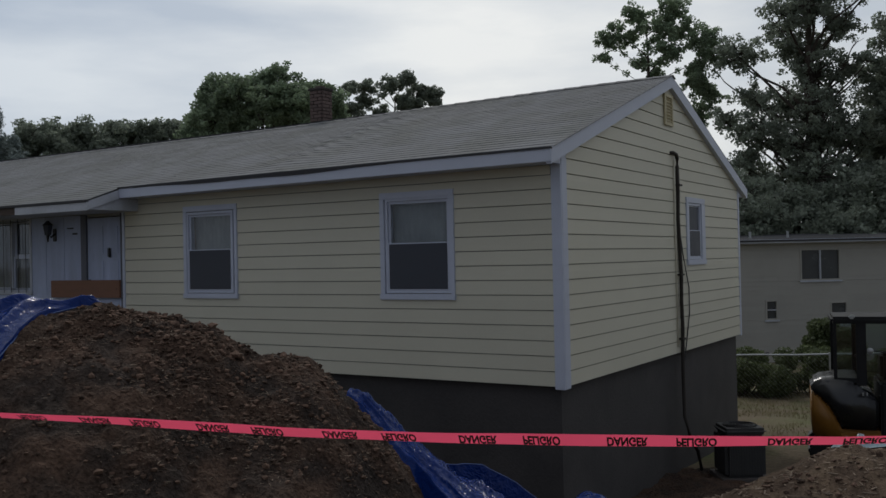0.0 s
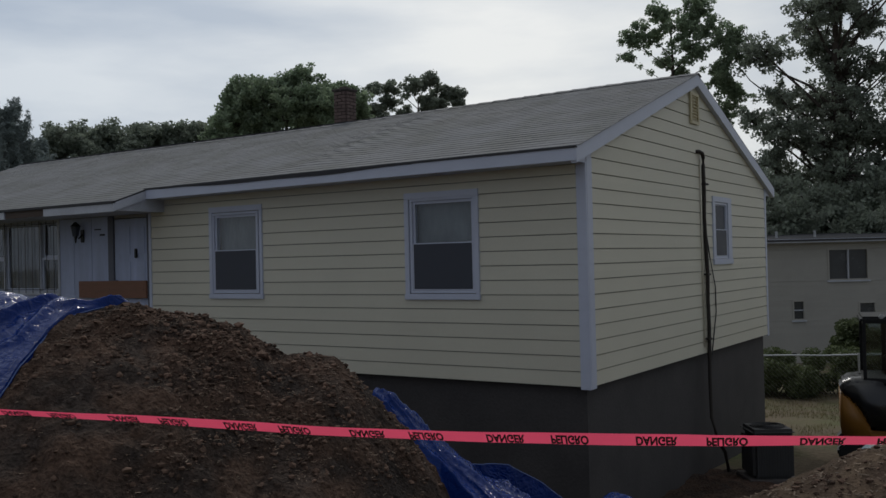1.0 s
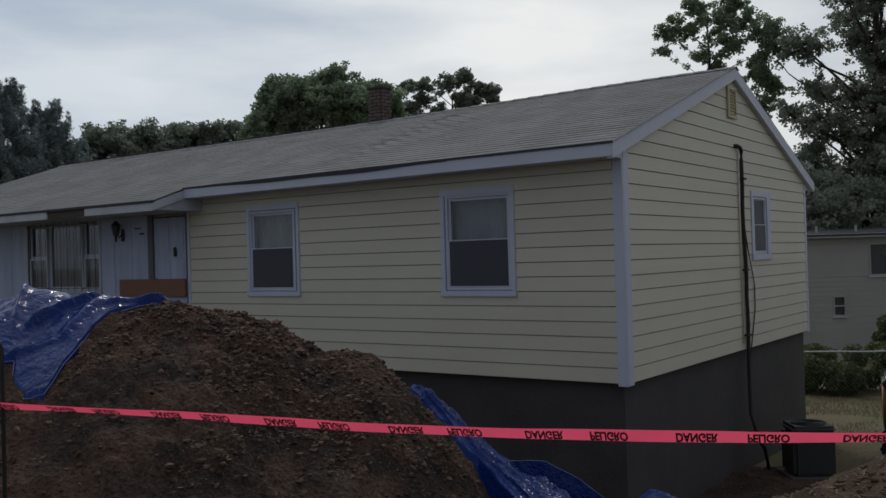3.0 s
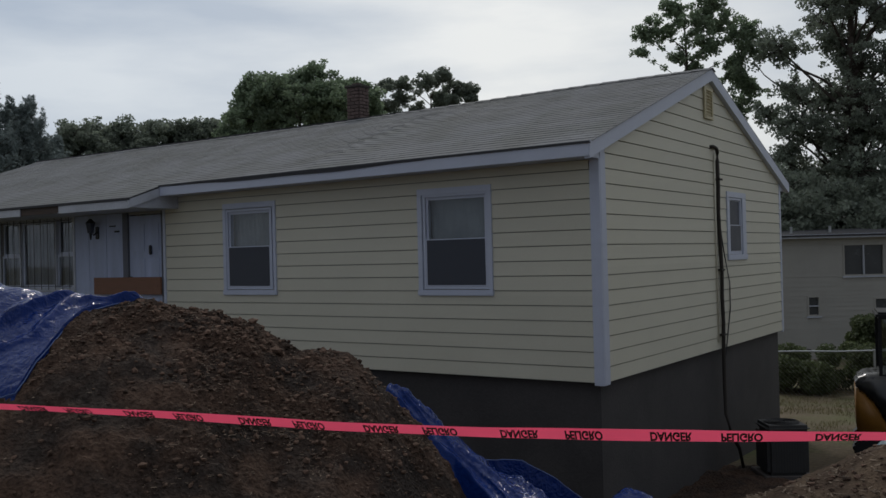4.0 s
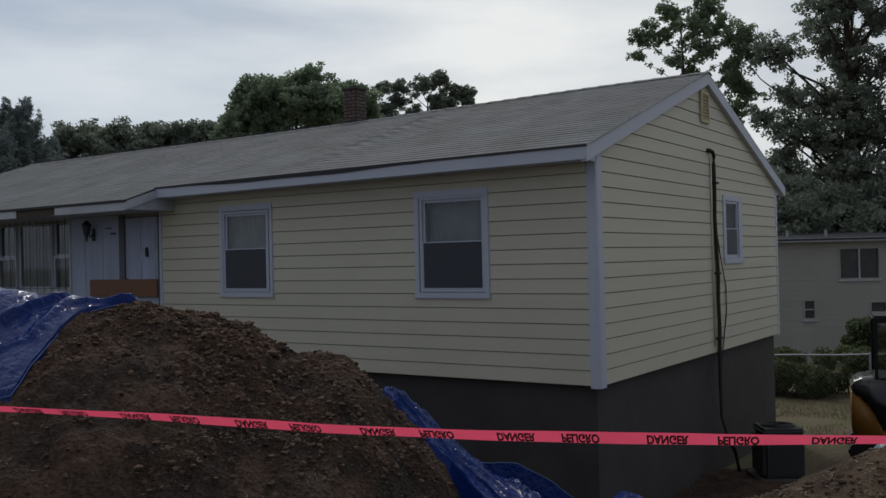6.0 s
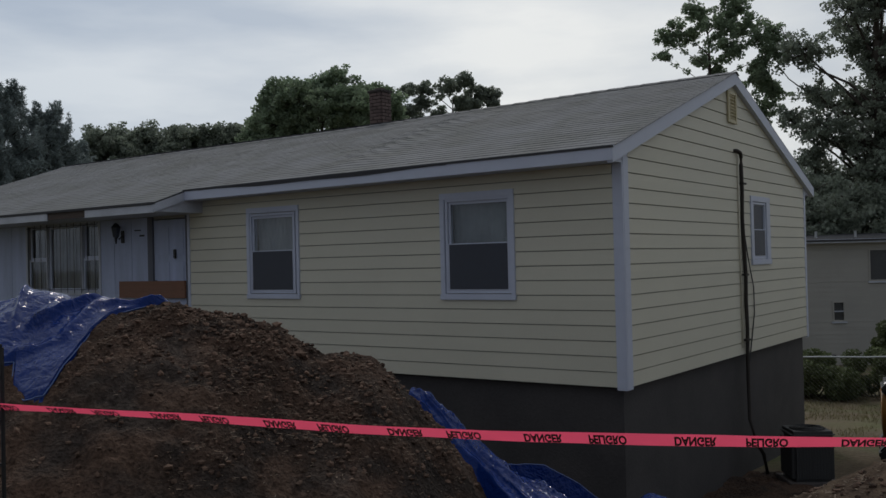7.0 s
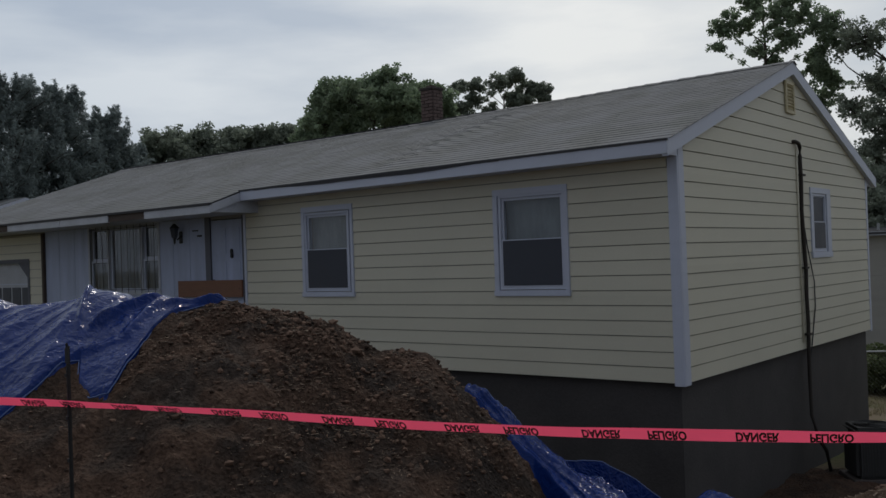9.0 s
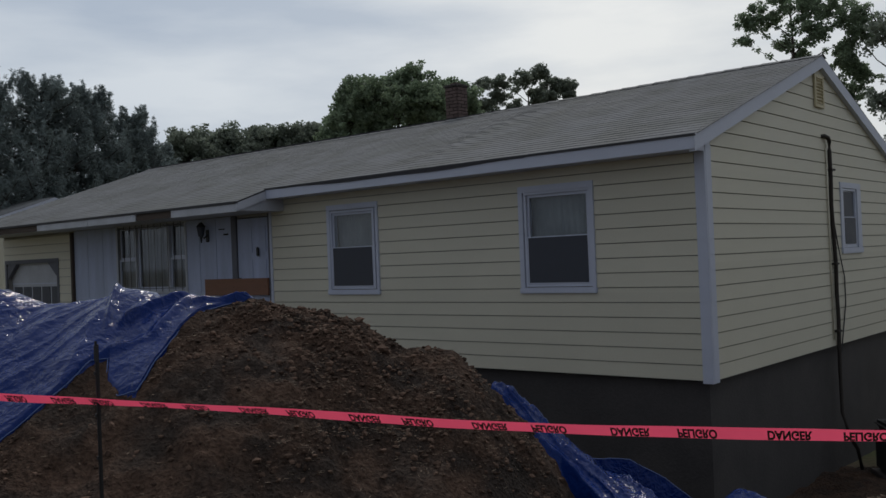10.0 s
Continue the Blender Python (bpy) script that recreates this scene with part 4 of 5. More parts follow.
Z = Z0 + (Zm - Z0) * K + (Z1 - Zm) * flat - 0.9 * back ** 1.3
Z = Z + 0.25 * big + (crumple - 0.006) * (0.15 + 0.8 * flat * (1 - back)) + 0.012 * np.sin(7 * flat + 9 * P[:, None])
warp = 2.2 * fbm(P[:, None] * 5 + 0 * T[None, :], T[None, :] * 3 + 0 * P[:, None], 27, 3)
pleat = 1 - np.abs(np.sin(12.0 * T[None, :] + 3.0 * warp))
Z = Z + 0.065 * (pleat ** 2 - 0.3) * K * smoothstep(0.0, 0.25, P)[:, None] * (1 - 0.7 * back)
lie = smoothstep(0.0, 0.35, K) + 0 * A
Z = np.minimum(heap_z(A, D) - 0.02, Z) * (1 - lie) + Z * lie
sheet("sheet", A, D, Z, M_TARP, tarp2)
# pale line on the crest, a painted highlight rather than an edge
i = int(0.8 * len(T))
hem_glint_line("hem", A[:, i], D[:, i], Z[:, i] + 0.004, tarp2, 0.006)
tarp3 = thing("tarp", "dark blue tarp edge standing up beside the pit", "tarp")
LINE = ((0.52, -0.316), (0.92, -0.335), (1.22, -0.504), (1.42, -0.665), (1.73, -0.918))
la, lz = zip(*LINE)
cols, T = np.linspace(la[0], la[-1], 120), np.linspace(0, 1, 40)
A = np.repeat(cols[:, None], len(T), 1) + 0 * T[None, :]
D = 8.5 - 0.16 * T[None, :] + 0.05 * (fbm(A * 4, T[None, :] * 2 + 0 * A, 9) - 0.5)
Z = np.interp(A, la, lz) - 0.75 * T[None, :] + 0.015 * (fbm(A * 9, A * 0, 19) - 0.5)
sheet("sheet", A, D, Z, M_TARP, tarp3)
hem_glint_line("hem", A[:, 0], D[:, 0], Z[:, 0], tarp3)

# scrap of the same tarp lying lower in the pit
tarp4 = thing("tarp", "small bunched blue tarp scrap beside the pit", "tarp")
U, T = np.linspace(0, math.tau, 60), np.linspace(0, 1, 30)
R4 = 0.22 * T[None, :] * (1 + 0.2 * np.sin(3 * U[:, None] + 1))
X = 1.36 + R4 * np.cos(U)[:, None]
Y = -2.42 + R4 * np.sin(U)[:, None]
Z = -0.555 - 0.10 * T[None, :] ** 2 - 1.25 * smoothstep(0.72, 1.0, T)[None, :] + 0.03 * (fbm(X * 14, Y * 14, 39) - 0.5)
mesh_part("sheet", np.stack([X, Y, Z], -1).reshape(-1, 3).tolist(), grid_faces(60, 30), M_TARP, tarp4, smooth=True)

# smaller heap beside the pit
heap2 = thing("soil_heap", "low heap of dry loose soil with straw and chips", "soil heap")
C2 = ((2.2, -1.2), (2.81, -0.66), (3.06, -0.60), (3.47, -0.49), (3.68, -0.41), (3.93, -0.27), (4.09, -0.22), (4.44, -0.20), (5.2, -0.25), (6.5, -0.9))


def heap2_z(a, d):
    ca, cz = zip(*C2)
    run = np.sqrt((d - 8.0) ** 2 + 0.16) - 0.4
    return np.interp(a, ca, cz) - 0.55 * run + 0.12 * (fbm(a * 2, d * 2, 41) - 0.5) * smoothstep(0.1, 0.5, run)


A, D = np.meshgrid(np.arange(2.0, 6.4, 0.025), np.arange(5.9, 10.2, 0.025), indexing="ij")
sheet("soil", A, D, heap2_z(A, D) + 0.7 * rough(A, D, 51), M_SOILDRY, heap2)


def on_heap2(rng):
    a, d = 2.6 + 2.4 * rng.random(), 6.9 + 1.4 * rng.random()
    return (*plan(a, d), float(heap2_z(a, d) + 0.7 * rough(a, d, 51)))


clods("loose_soil", 1200, on_heap2, heap2, 0.005, 0.04, 8, M_CLOD)


def straw(count, seed, place, scale=1.0):
    rng = np.random.default_rng(seed)
    V, F = [], []
    for k in range(count):
        x, y, z = place(rng)
        t, l, w = rng.random() * math.tau, scale * (0.03 + 0.09 * rng.random()), scale * (0.004 + 0.010 * rng.random())
        u, v = np.array([math.cos(t), math.sin(t), 0.4 * (rng.random() - 0.5)]) * l, np.array([-math.sin(t), math.cos(t), 0.3]) * w
        p = np.array([x, y, z + 0.015 * scale])
        F.append((4 * k, 4 * k + 1, 4 * k + 2, 4 * k + 3))
        V += [p - u - v, p + u - v, p + u + v, p - u + v]
    return V, F


# on the main heap the pale slivers stand in for small highlights on soil
sv, sf = straw(4500, 10, on_heap, 0.25)
tagged(mesh_part("straw", [tuple(v) for v in sv], sf, M_CHIP_GLINT, heap), kind="stuff")
sv, sf = straw(800, 9, on_heap2, 0.5)
tagged(mesh_part("straw", [tuple(v) for v in sv], sf, M_CHIP_GLINT, heap2), kind="stuff")
rag = thing("tarp_scrap", "crumpled pale blue plastic sheet lying on the low soil heap", "tarp")
A, D = np.meshgrid(np.linspace(4.08, 4.75, 60), np.linspace(7.95, 8.45, 50), indexing="ij")
edge = np.minimum(smoothstep(4.08, 4.25, A), smoothstep(7.95, 8.1, D))
sheet("sheet", A, D, heap2_z(A, D) + 0.02 + edge * (0.04 + sum(folds(A * 2, D * 2, 23))), M_TARPPALE, rag)

# barrier tape between stakes
TAPE_A, TAPE_B = Vector((-0.52, -7.27, 0.0)), Vector((4.01, -5.89, 0.0))
TAPE_DIR = (TAPE_B - TAPE_A).normalized()
TAPE_Z = ((-3.2, 0.88), (-0.77, 0.775), (0.0, 0.76), (0.6, 0.742), (1.3, 0.730), (2.2, 0.713), (3.1, 0.710), (4.1, 0.714), (4.75, 0.733), (6.6, 0.86))
ts, tz = zip(*TAPE_Z)


def tape_at(s, v):
    """A place on the tape: s metres along, v metres up its width of 76 mm."""
    lean = 0.80 + 0.12 * math.sin(s * 1.3 + 0.6) + 0.08 * math.sin(s * 2.9)
    p = TAPE_A + TAPE_DIR * s
    z = float(np.interp(s, ts, tz)) + 0.008 * math.sin(s * 1.7)
    n = Vector((TAPE_DIR.y, -TAPE_DIR.x, 0))
    return p + Vector((0, 0, z)) + v * (math.cos(lean) * Vector((0, 0, 1)) + math.sin(lean) * n) + 0.004 * math.sin(s * 9) * n


tape = thing("barrier_tape", "pink plastic danger tape strung between thin stakes", "barrier tape", tuple(TAPE_A))
n = 400
V = [tape_at(s, v) - TAPE_A for s in np.linspace(-3.1, 6.5, n) for v in (-0.038, -0.013, 0.013, 0.038)]
mesh_part("band", [tuple(v) for v in V], grid_faces(n, 4), M_TAPE, tape, smooth=True)


def lettering(text, s0):
    """A word printed on the tape, which hangs turned over, so that it stands on its head."""
    cu = bpy.data.curves.new("lettering", "FONT")
    cu.body, cu.size, cu.align_x, cu.align_y, cu.offset = text, 0.052, "CENTER", "CENTER", 0.0022
    tmp = bpy.data.objects.new("tmp", cu)
    scene.collection.objects.link(tmp)
    bpy.context.view_layer.update()
    me = bpy.data.meshes.new_from_object(tmp.evaluated_get(bpy.context.evaluated_depsgraph_get()))
    bpy.data.objects.remove(tmp)
    n = Vector((TAPE_DIR.y, -TAPE_DIR.x, 0))
    for v in me.vertices:
        v.co = tape_at(s0 + v.co.x * 0.85, -0.004 - v.co.y * 1.45) - TAPE_A + 0.003 * n
    me.materials.clear()
    me.materials.append(M_INK)
    ob = new("lettering", me)
    ob.parent = tape
    return tagged(ob, "black printed word " + text)


for k in range(-4, 10):
    lettering("DANGER", 1.115 + 0.685 * k)
    lettering("PELIGRO", 1.115 + 0.685 * k + 0.30)


def stake(s, top):
    p = TAPE_A + TAPE_DIR * s
    g = min(float(ground_z(p.x, p.y)), 0.0) - 0.12
    st = thing("stake", "thin dark metal stake holding up the barrier tape", "stake", (p.x, p.y + 0.012, g), group="stakes of the barrier tape")
    part("rod", boxed(-0.009, -0.004, 0, 0.009, 0.006, top - g, bevel=0.003), M_IRON, st)
    part("flange", boxed(-0.003, 0.006, 0, 0.003, 0.018, top - g - 0.02), M_IRON, st)
    for z in (0.2, 0.45, 0.7):
        part("stud", boxed(-0.008, -0.014, top - g - z, 0.008, -0.004, top - g - z + 0.02), M_IRON, st)
    part("spade", boxed(-0.02, -0.003, top - g - 0.12, 0.03, 0.003, top - g - 0.03, bevel=0.002), M_IRON, st)


for s, top in ((-3.1, 1.12), (0.0, 1.115), (6.5, 1.12)):
    stake(s, top)

# floor of the dug pit round the foundation
X, Y = np.meshgrid(np.linspace(-8.5, 4.2, 190), np.linspace(-4.2, 5.2, 150), indexing="ij")
fade = smoothstep(-8.5, -7.5, X) * smoothstep(4.2, 3.2, X) * smoothstep(-4.2, -3.4, Y) * smoothstep(5.2, 4.4, Y)
Z = ground_z(X, Y) - 0.05 + fade * (0.07 + 0.9 * rough(X, Y, 91))
pit = mesh_part("pit_floor", np.stack([X, Y, Z], -1).reshape(-1, 3).tolist(), grid_faces(190, 150), M_SOIL, smooth=True)
tagged(pit, "dark soil floor of the pit dug round the foundation", "ground", kind="structure")

# ---- beside and behind the house ----
ac = thing("air_conditioner", "grey outdoor condenser unit with a round fan grille on top", "air conditioner", (0.90, 4.3, -1.86), turn=33)
bm = boxed(-0.34, -0.34, 0.05, 0.34, 0.34, 0.70, bevel=0.05)
part("cabinet", bm, M_ACGREY, ac)
part("base", boxed(-0.42, -0.42, -0.04, 0.42, 0.42, 0.05, bevel=0.01), M_MORTAR, ac)
for k in range(14):
    x = -0.29 + k * 0.0446
    part("louvre", boxed(x, -0.352, 0.10, x + 0.02, -0.338, 0.66), M_ACGREY, ac)
    part("louvre", boxed(-0.352, x, 0.10, -0.338, x + 0.02, 0.66), M_ACGREY, ac)
part("top", boxed(-0.36, -0.36, 0.70, 0.36, 0.36, 0.80, bevel=0.045), M_ACGREY, ac)
bm = bmesh.new()
bmesh.ops.create_cone(bm, cap_ends=True, segments=32, radius1=0.28, radius2=0.28, depth=0.008, matrix=Matrix.Translation((0, 0, 0.803)))
part("fan_opening", bm, M_BLACK, ac)
for r in (0.06, 0.115, 0.17, 0.225, 0.28):
    ring = [(r * math.cos(k * math.tau / 28), r * math.sin(k * math.tau / 28), 0.815) for k in range(29)]
    part("grille_ring", tube(bmesh.new(), ring, 0.005, 4), M_IRON, ac)

ac.scale = (0.88, 0.88, 0.98)

exc = thing("mini_excavator", "small yellow and black excavator parked in the back yard", "excavator", (2.42, 6.47, -1.90), turn=12)


def rounded(outline, along, axis, bevel=0.03):
    bm = prism(bmesh.new(), outline, along, axis)
    bmesh.ops.bevel(bm, geom=list(bm.edges), offset=bevel, segments=2, affect="EDGES")
    return bm


for y in (-0.62, 0.30):
    tr = part("track", rounded([(-0.95, 0.20), (-0.80, 0.04), (1.25, 0.04), (1.42, 0.20), (1.42, 0.30), (1.25, 0.44), (-0.80, 0.44), (-0.95, 0.30)], (y, y + 0.32), "y"), M_BLACK, exc, "black rubber crawler track")
    for k in range(16):
        part("lug", boxed(-0.78 + k * 0.135, y - 0.006, 0.43, -0.72 + k * 0.135, y + 0.326, 0.465), M_BLACK, tr)
part("undercarriage", rounded([(-0.4, 0.2), (0.9, 0.2), (0.8, 0.55), (-0.3, 0.55)], (-0.3, 0.3), "y"), M_IRON, exc)
part("counterweight", rounded([(-0.88, 0.50), (-0.40, 0.46), (-0.46, 0.64), (-0.55, 0.84), (-0.65, 1.00), (-0.77, 1.13), (-0.88, 1.20)], (-0.62, 0.62), "y", 0.03), M_YELLOW, exc, "yellow rounded counterweight", smooth=True)
part("skirt", boxed(-0.58, -0.60, 0.30, 0.16, 0.60, 0.60, bevel=0.04), M_YELLOW, exc, "yellow lower body")
part("hood", rounded([(-0.89, 1.17), (-0.77, 1.11), (-0.65, 0.98), (-0.55, 0.82), (-0.48, 0.68), (-0.42, 0.61), (0.1, 0.61), (0.1, 1.10), (-0.17, 1.24), (-0.22, 1.35), (-0.42, 1.395), (-0.64, 1.39), (-0.80, 1.35), (-0.88, 1.28)], (-0.64, 0.63), "y", 0.05), M_HOOD, exc, "black glossy engine hood", smooth=True)
for x in (-0.14, -0.08):
    part("hinge", boxed(x, -0.665, 1.15, x + 0.02, -0.63, 1.21, bevel=0.006), M_STEEL, exc)
cab = part("cab", boxed(0.12, -0.62, 0.50, 1.20, 0.60, 1.36, bevel=0.04), M_BLACK, exc, "black framed cab with tinted glass")
for x, w in ((-0.54, 0.05), (-0.21, 0.15), (0.34, 0.32), (1.10, 0.09)):
    for y in (-0.58, 0.52):
        part("pillar", boxed(x, y, 1.30, x + w, y + 0.06, 2.30, bevel=0.012), M_BLACK, cab)
part("cab_roof", boxed(-0.57, -0.62, 2.28, 1.24, 0.62, 2.39, bevel=0.035), M_BLACK, cab)
part("cab_sill", boxed(-0.54, -0.58, 1.34, -0.17, 0.58, 1.42, bevel=0.01), M_BLACK, cab)
for a, b in ((-0.50, -0.21), (-0.07, 0.36), (0.66, 1.10)):
    part("pane", boxed(a, -0.555, 1.38, b, -0.549, 2.29), M_CABGLASS, cab)
    part("pane", boxed(a, 0.549, 1.38, b, 0.555, 2.29), M_CABGLASS, cab)
part("seat", boxed(0.25, -0.25, 1.20, 0.70, 0.25, 1.36, bevel=0.05), M_BLACK, exc)
part("seat_back", boxed(0.16, -0.25, 1.36, 0.38, 0.25, 1.78, bevel=0.05), M_BLACK, exc)
part("work_lamp", boxed(-0.31, -0.69, 2.36, -0.22, -0.60, 2.42, bevel=0.02), M_STEEL, exc)
bm = bmesh.new()
bmesh.ops.create_uvsphere(bm, u_segments=14, v_segments=8, radius=0.05, matrix=Matrix.Translation((-0.01, -0.66, 1.86)) @ Matrix.Diagonal((1, 0.4, 1, 1)))
part("mirror", bm, M_STEEL, exc, "small bright rear mirror", smooth=True)
part("mirror_arm", tube(bmesh.new(), [(-0.01, -0.64, 1.86), (0.12, -0.62, 1.85), (0.30, -0.57, 1.80), (0.40, -0.57, 1.70)], 0.012, 6), M_IRON, exc)
part("boom", rounded([(1.2, 0.7), (1.5, 0.62), (2.6, 2.2), (3.3, 2.55), (3.2, 2.75), (2.45, 2.45)], (-0.14, 0.14), "y", 0.02), M_YELLOW, exc)
part("exhaust", tube(bmesh.new(), [(-0.12, 0.45, 1.3), (-0.12, 0.45, 1.62), (-0.17, 0.45, 1.68)], 0.03, 8), M_IRON, exc)

# chain-link fence
fence = thing("chain_link_fence", "galvanised chain-link fence along the back yard", "fence", (-0.9, 15.9, -2.36))
FA, FB = Vector((-9.0, 10.8, 0)), Vector((9.2, 22.2, 0))
FL = (FB - FA).length


def fence_at(s):
    p = FA.lerp(FB, s / FL)
    return Vector((p.x, p.y, float(ground_z(p.x, p.y))))


for k in range(9):
    p = fence_at(k * FL / 8)
    part("post", tube(bmesh.new(), [p - Vector((0, 0, 0.1)), p + Vector((0, 0, 1.24))], 0.03, 8), M_STEEL, fence, **W)
part("top_rail", tube(bmesh.new(), [fence_at(FL * k / 24) + Vector((0, 0, 1.2)) for k in range(25)], 0.022, 8), M_STEEL, fence, **W)


def chain_link():
    V, F = [], []
    step = 0.11
    for s in np.arange(5.0, 14.5, step):
        for way in (1, -1):
            a, b = s, s + way * 1.15
            if not 0 < b < FL:
                continue
            p, q = fence_at(a) + Vector((0, 0, 0.03)), fence_at(b) + Vector((0, 0, 1.18))
            d = Vector((0.0016, 0, 0.0016))
            n = len(V)
            V += [p - d, p + d, q + d, q - d]
            F.append((n, n + 1, n + 2, n + 3))
    base = fence.matrix_basis.translation
    return [tuple(v - base) for v in V], F


cv, cf = chain_link()
tagged(mesh_part("wire_mesh", cv, cf, M_STEEL, fence), kind="stuff")


# neighbouring two-storey house behind the fence
def back_house():
    h = thing("house", "beige two-storey house with small dark windows beyond the fence", "house", (-1.5, 34.5, -3.3), turn=32)
    lo, hi, wide, deep = -0.3, 5.25, 9.5, 8.0
    holes = [(-2.82, -1.07, 3.55, 4.93), (-4.38, -3.85, 1.85, 2.72), (-1.55, -0.80, 1.6, 2.60), (3.0, 4.6, 3.55, 4.9)]
    bm = bmesh.new()
    for a, b, c, d in wall_rects(-wide, wide, lo, hi, holes):
        box(bm, a, 0.0, c, b, 0.2, d)
    box(bm, -wide, 0.2, lo, -wide + 0.2, deep, hi)
    box(bm, wide - 0.2, 0.2, lo, wide, deep, hi)
    box(bm, -wide, deep, lo, wide, deep + 0.2, hi)
    bmesh.ops.remove_doubles(bm, verts=bm.verts, dist=0.0005)
    wall = part("wall", bm, M_NSIDING, h)
    V, F = [], []
    for a, b, c, d in wall_rects(-wide, wide, lo, hi, holes):
        z = c
        while z < d - 0.02:
            z1 = min(z + 0.2, d)
            n = len(V)
            V += [(a, -0.014, z), (b, -0.014, z), (b, -0.004, z1), (a, -0.004, z1), (a, 0.0, z), (b, 0.0, z)]
            F += [(n, n + 1, n + 2, n + 3), (n, n + 4, n + 5, n + 1)]
            z = z1
    tagged(mesh_part("siding", V, F, M_NSIDING, wall), kind="stuff")
    part("fascia", boxed(-wide - 0.3, -0.42, hi - 0.04, wide + 0.3, -0.38, hi + 0.12), M_GREYTRIM, h)
    part("soffit", boxed(-wide - 0.3, -0.38, hi - 0.02, wide + 0.3, 0.0, hi), M_GREYTRIM, h)
    part("roof", prism(bmesh.new(), [(-0.45, hi + 0.10), (deep / 2, hi + 0.42), (deep + 0.6, hi + 0.10), (deep + 0.6, hi + 0.02), (-0.45, hi + 0.02)], (-wide - 0.4, wide + 0.4), "x"), M_DARKEDGE, h, "dark low roof")
    for x in (-4.6, -2.9, 1.8):
        part("roof_vent", tube(bmesh.new(), [(x, 1.2, hi + 0.15), (x, 1.2, hi + 0.5)], 0.06, 8), M_STEEL, h)
    for a, b, c, d in holes:
        w = part("window", boxed(a, 0.10, c, b, 0.12, d), M_FARPANE, h, "small dark window in a pale frame")
        for p, q, r, s in ((a, a + 0.06, c, d), (b - 0.06, b, c, d), (a + 0.06, b - 0.06, c, c + 0.06), (a + 0.06, b - 0.06, d - 0.06, d)):
            part("frame", boxed(p, -0.04, r, q, 0.10, s), M_NSIDING, w)
        if b - a > 1.2:
            part("mullion", boxed((a + b) / 2 - 0.03, -0.03, c + 0.06, (a + b) / 2 + 0.03, 0.09, d - 0.06), M_GREYTRIM, w)
        else:
            part("mullion", boxed(a + 0.06, -0.03, (c + d) / 2 - 0.025, b - 0.06, 0.09, (c + d) / 2 + 0.025), M_GREYTRIM, w)
        part("sill", boxed(a - 0.05, -0.08, c - 0.07, b + 0.05, -0.026, c), M_GREYTRIM, w)
        part("pane", boxed(a + 0.06, 0.07, c + 0.06, b - 0.06, 0.076, d - 0.06), M_FARPANE, w)


back_house()


def next_house():
    """The house beyond the garage: its near gable end and roof show over the eave."""
    h = thing("house", "grey-roofed house with white rake boards beyond the garage", "house", (-34.4, 7.2, 0.04))
    hw, half, run = 4.4, 4.9, 0.35
    top, eave = 4.35, 4.35 - 0.35 * 4.9
    part("wall", boxed(-5, -half + 0.45, 0, 5, half - 0.45, eave + 0.08), M_SIDING, h)
    part("gable", prism(bmesh.new(), [(-half + 0.45, eave + 0.08), (half - 0.45, eave + 0.08), (0, top - 0.1)], (4.9, 5.0), "x"), M_SIDING, h)
    for s in (-1, 1):
        part("roof", prism(bmesh.new(), [(0, top), (s * half, eave), (s * half, eave - 0.06), (0, top - 0.06)], (-5.3, 5.3), "x"), M_SHINGLES, h, "grey shingle roof slope")
        part("rake_board", prism(bmesh.new(), [(0, top - 0.02), (s * half, eave - 0.02), (s * half, eave - 0.22), (0, top - 0.22)], (5.28, 5.34), "x"), M_TRIM, h, "white rake board")
    w = part("window", boxed(5.0, -1.5, 1.0, 5.03, -0.6, 2.2), M_SCREEN, h)
    part("frame", boxed(5.0, -1.6, 2.2, 5.05, -0.5, 2.3), M_TRIM, w)


next_house()


# ---- trees and shrubs ----
def leaf_cloud(centres, spreads, count, size, seed, flat=0.75, slim=0.32, shell=0.30, share=None):
    """Many small leaves scattered round the centres, as arrays of corners and faces."""
    rng = np.random.default_rng(seed)
    which = rng.choice(len(centres), count, p=share)
    r = rng.normal(size=(count, 3))
    r = r / np.linalg.norm(r, axis=1, keepdims=True) * rng.random((count, 1)) ** shell
    p = centres[which] + r * spreads[which][:, None] * np.array([1, 1, flat])
    u = rng.normal(size=(count, 3))
    u /= np.linalg.norm(u, axis=1, keepdims=True)
    v = np.cross(u, rng.normal(size=(count, 3)))
    v /= np.linalg.norm(v, axis=1, keepdims=True)
    l = size * (0.6 + 0.8 * rng.random((count, 1)))
    u, v = u * l * 0.5, v * l * slim
    V = np.stack([p - u, p + v, p + u, p - v], 1).reshape(-1, 3)
    F = np.arange(4 * count).reshape(-1, 4)
    return V, F


def spread_lobes(height, base, wide, seed, count, share=0.26):
    """Lobes of a rounded crown: across, up, radius."""
    rng = np.random.default_rng(seed)
    out = []
    for k in range(count):
        t = (k + 0.5) / count
        ang = math.pi * (0.02 + 0.96 * t)
        r = wide * share * (0.75 + 0.4 * rng.random())
        out.append((-math.cos(ang) * (wide / 2 - 0.7 * r), base + (height - base) * (0.25 + 0.75 * math.sin(ang)) - r, r))
        out.append((-math.cos(ang) * (wide / 2 - r) * 0.5, base + (height - base) * 0.42 * math.sin(ang), r * 1.25))
    return out


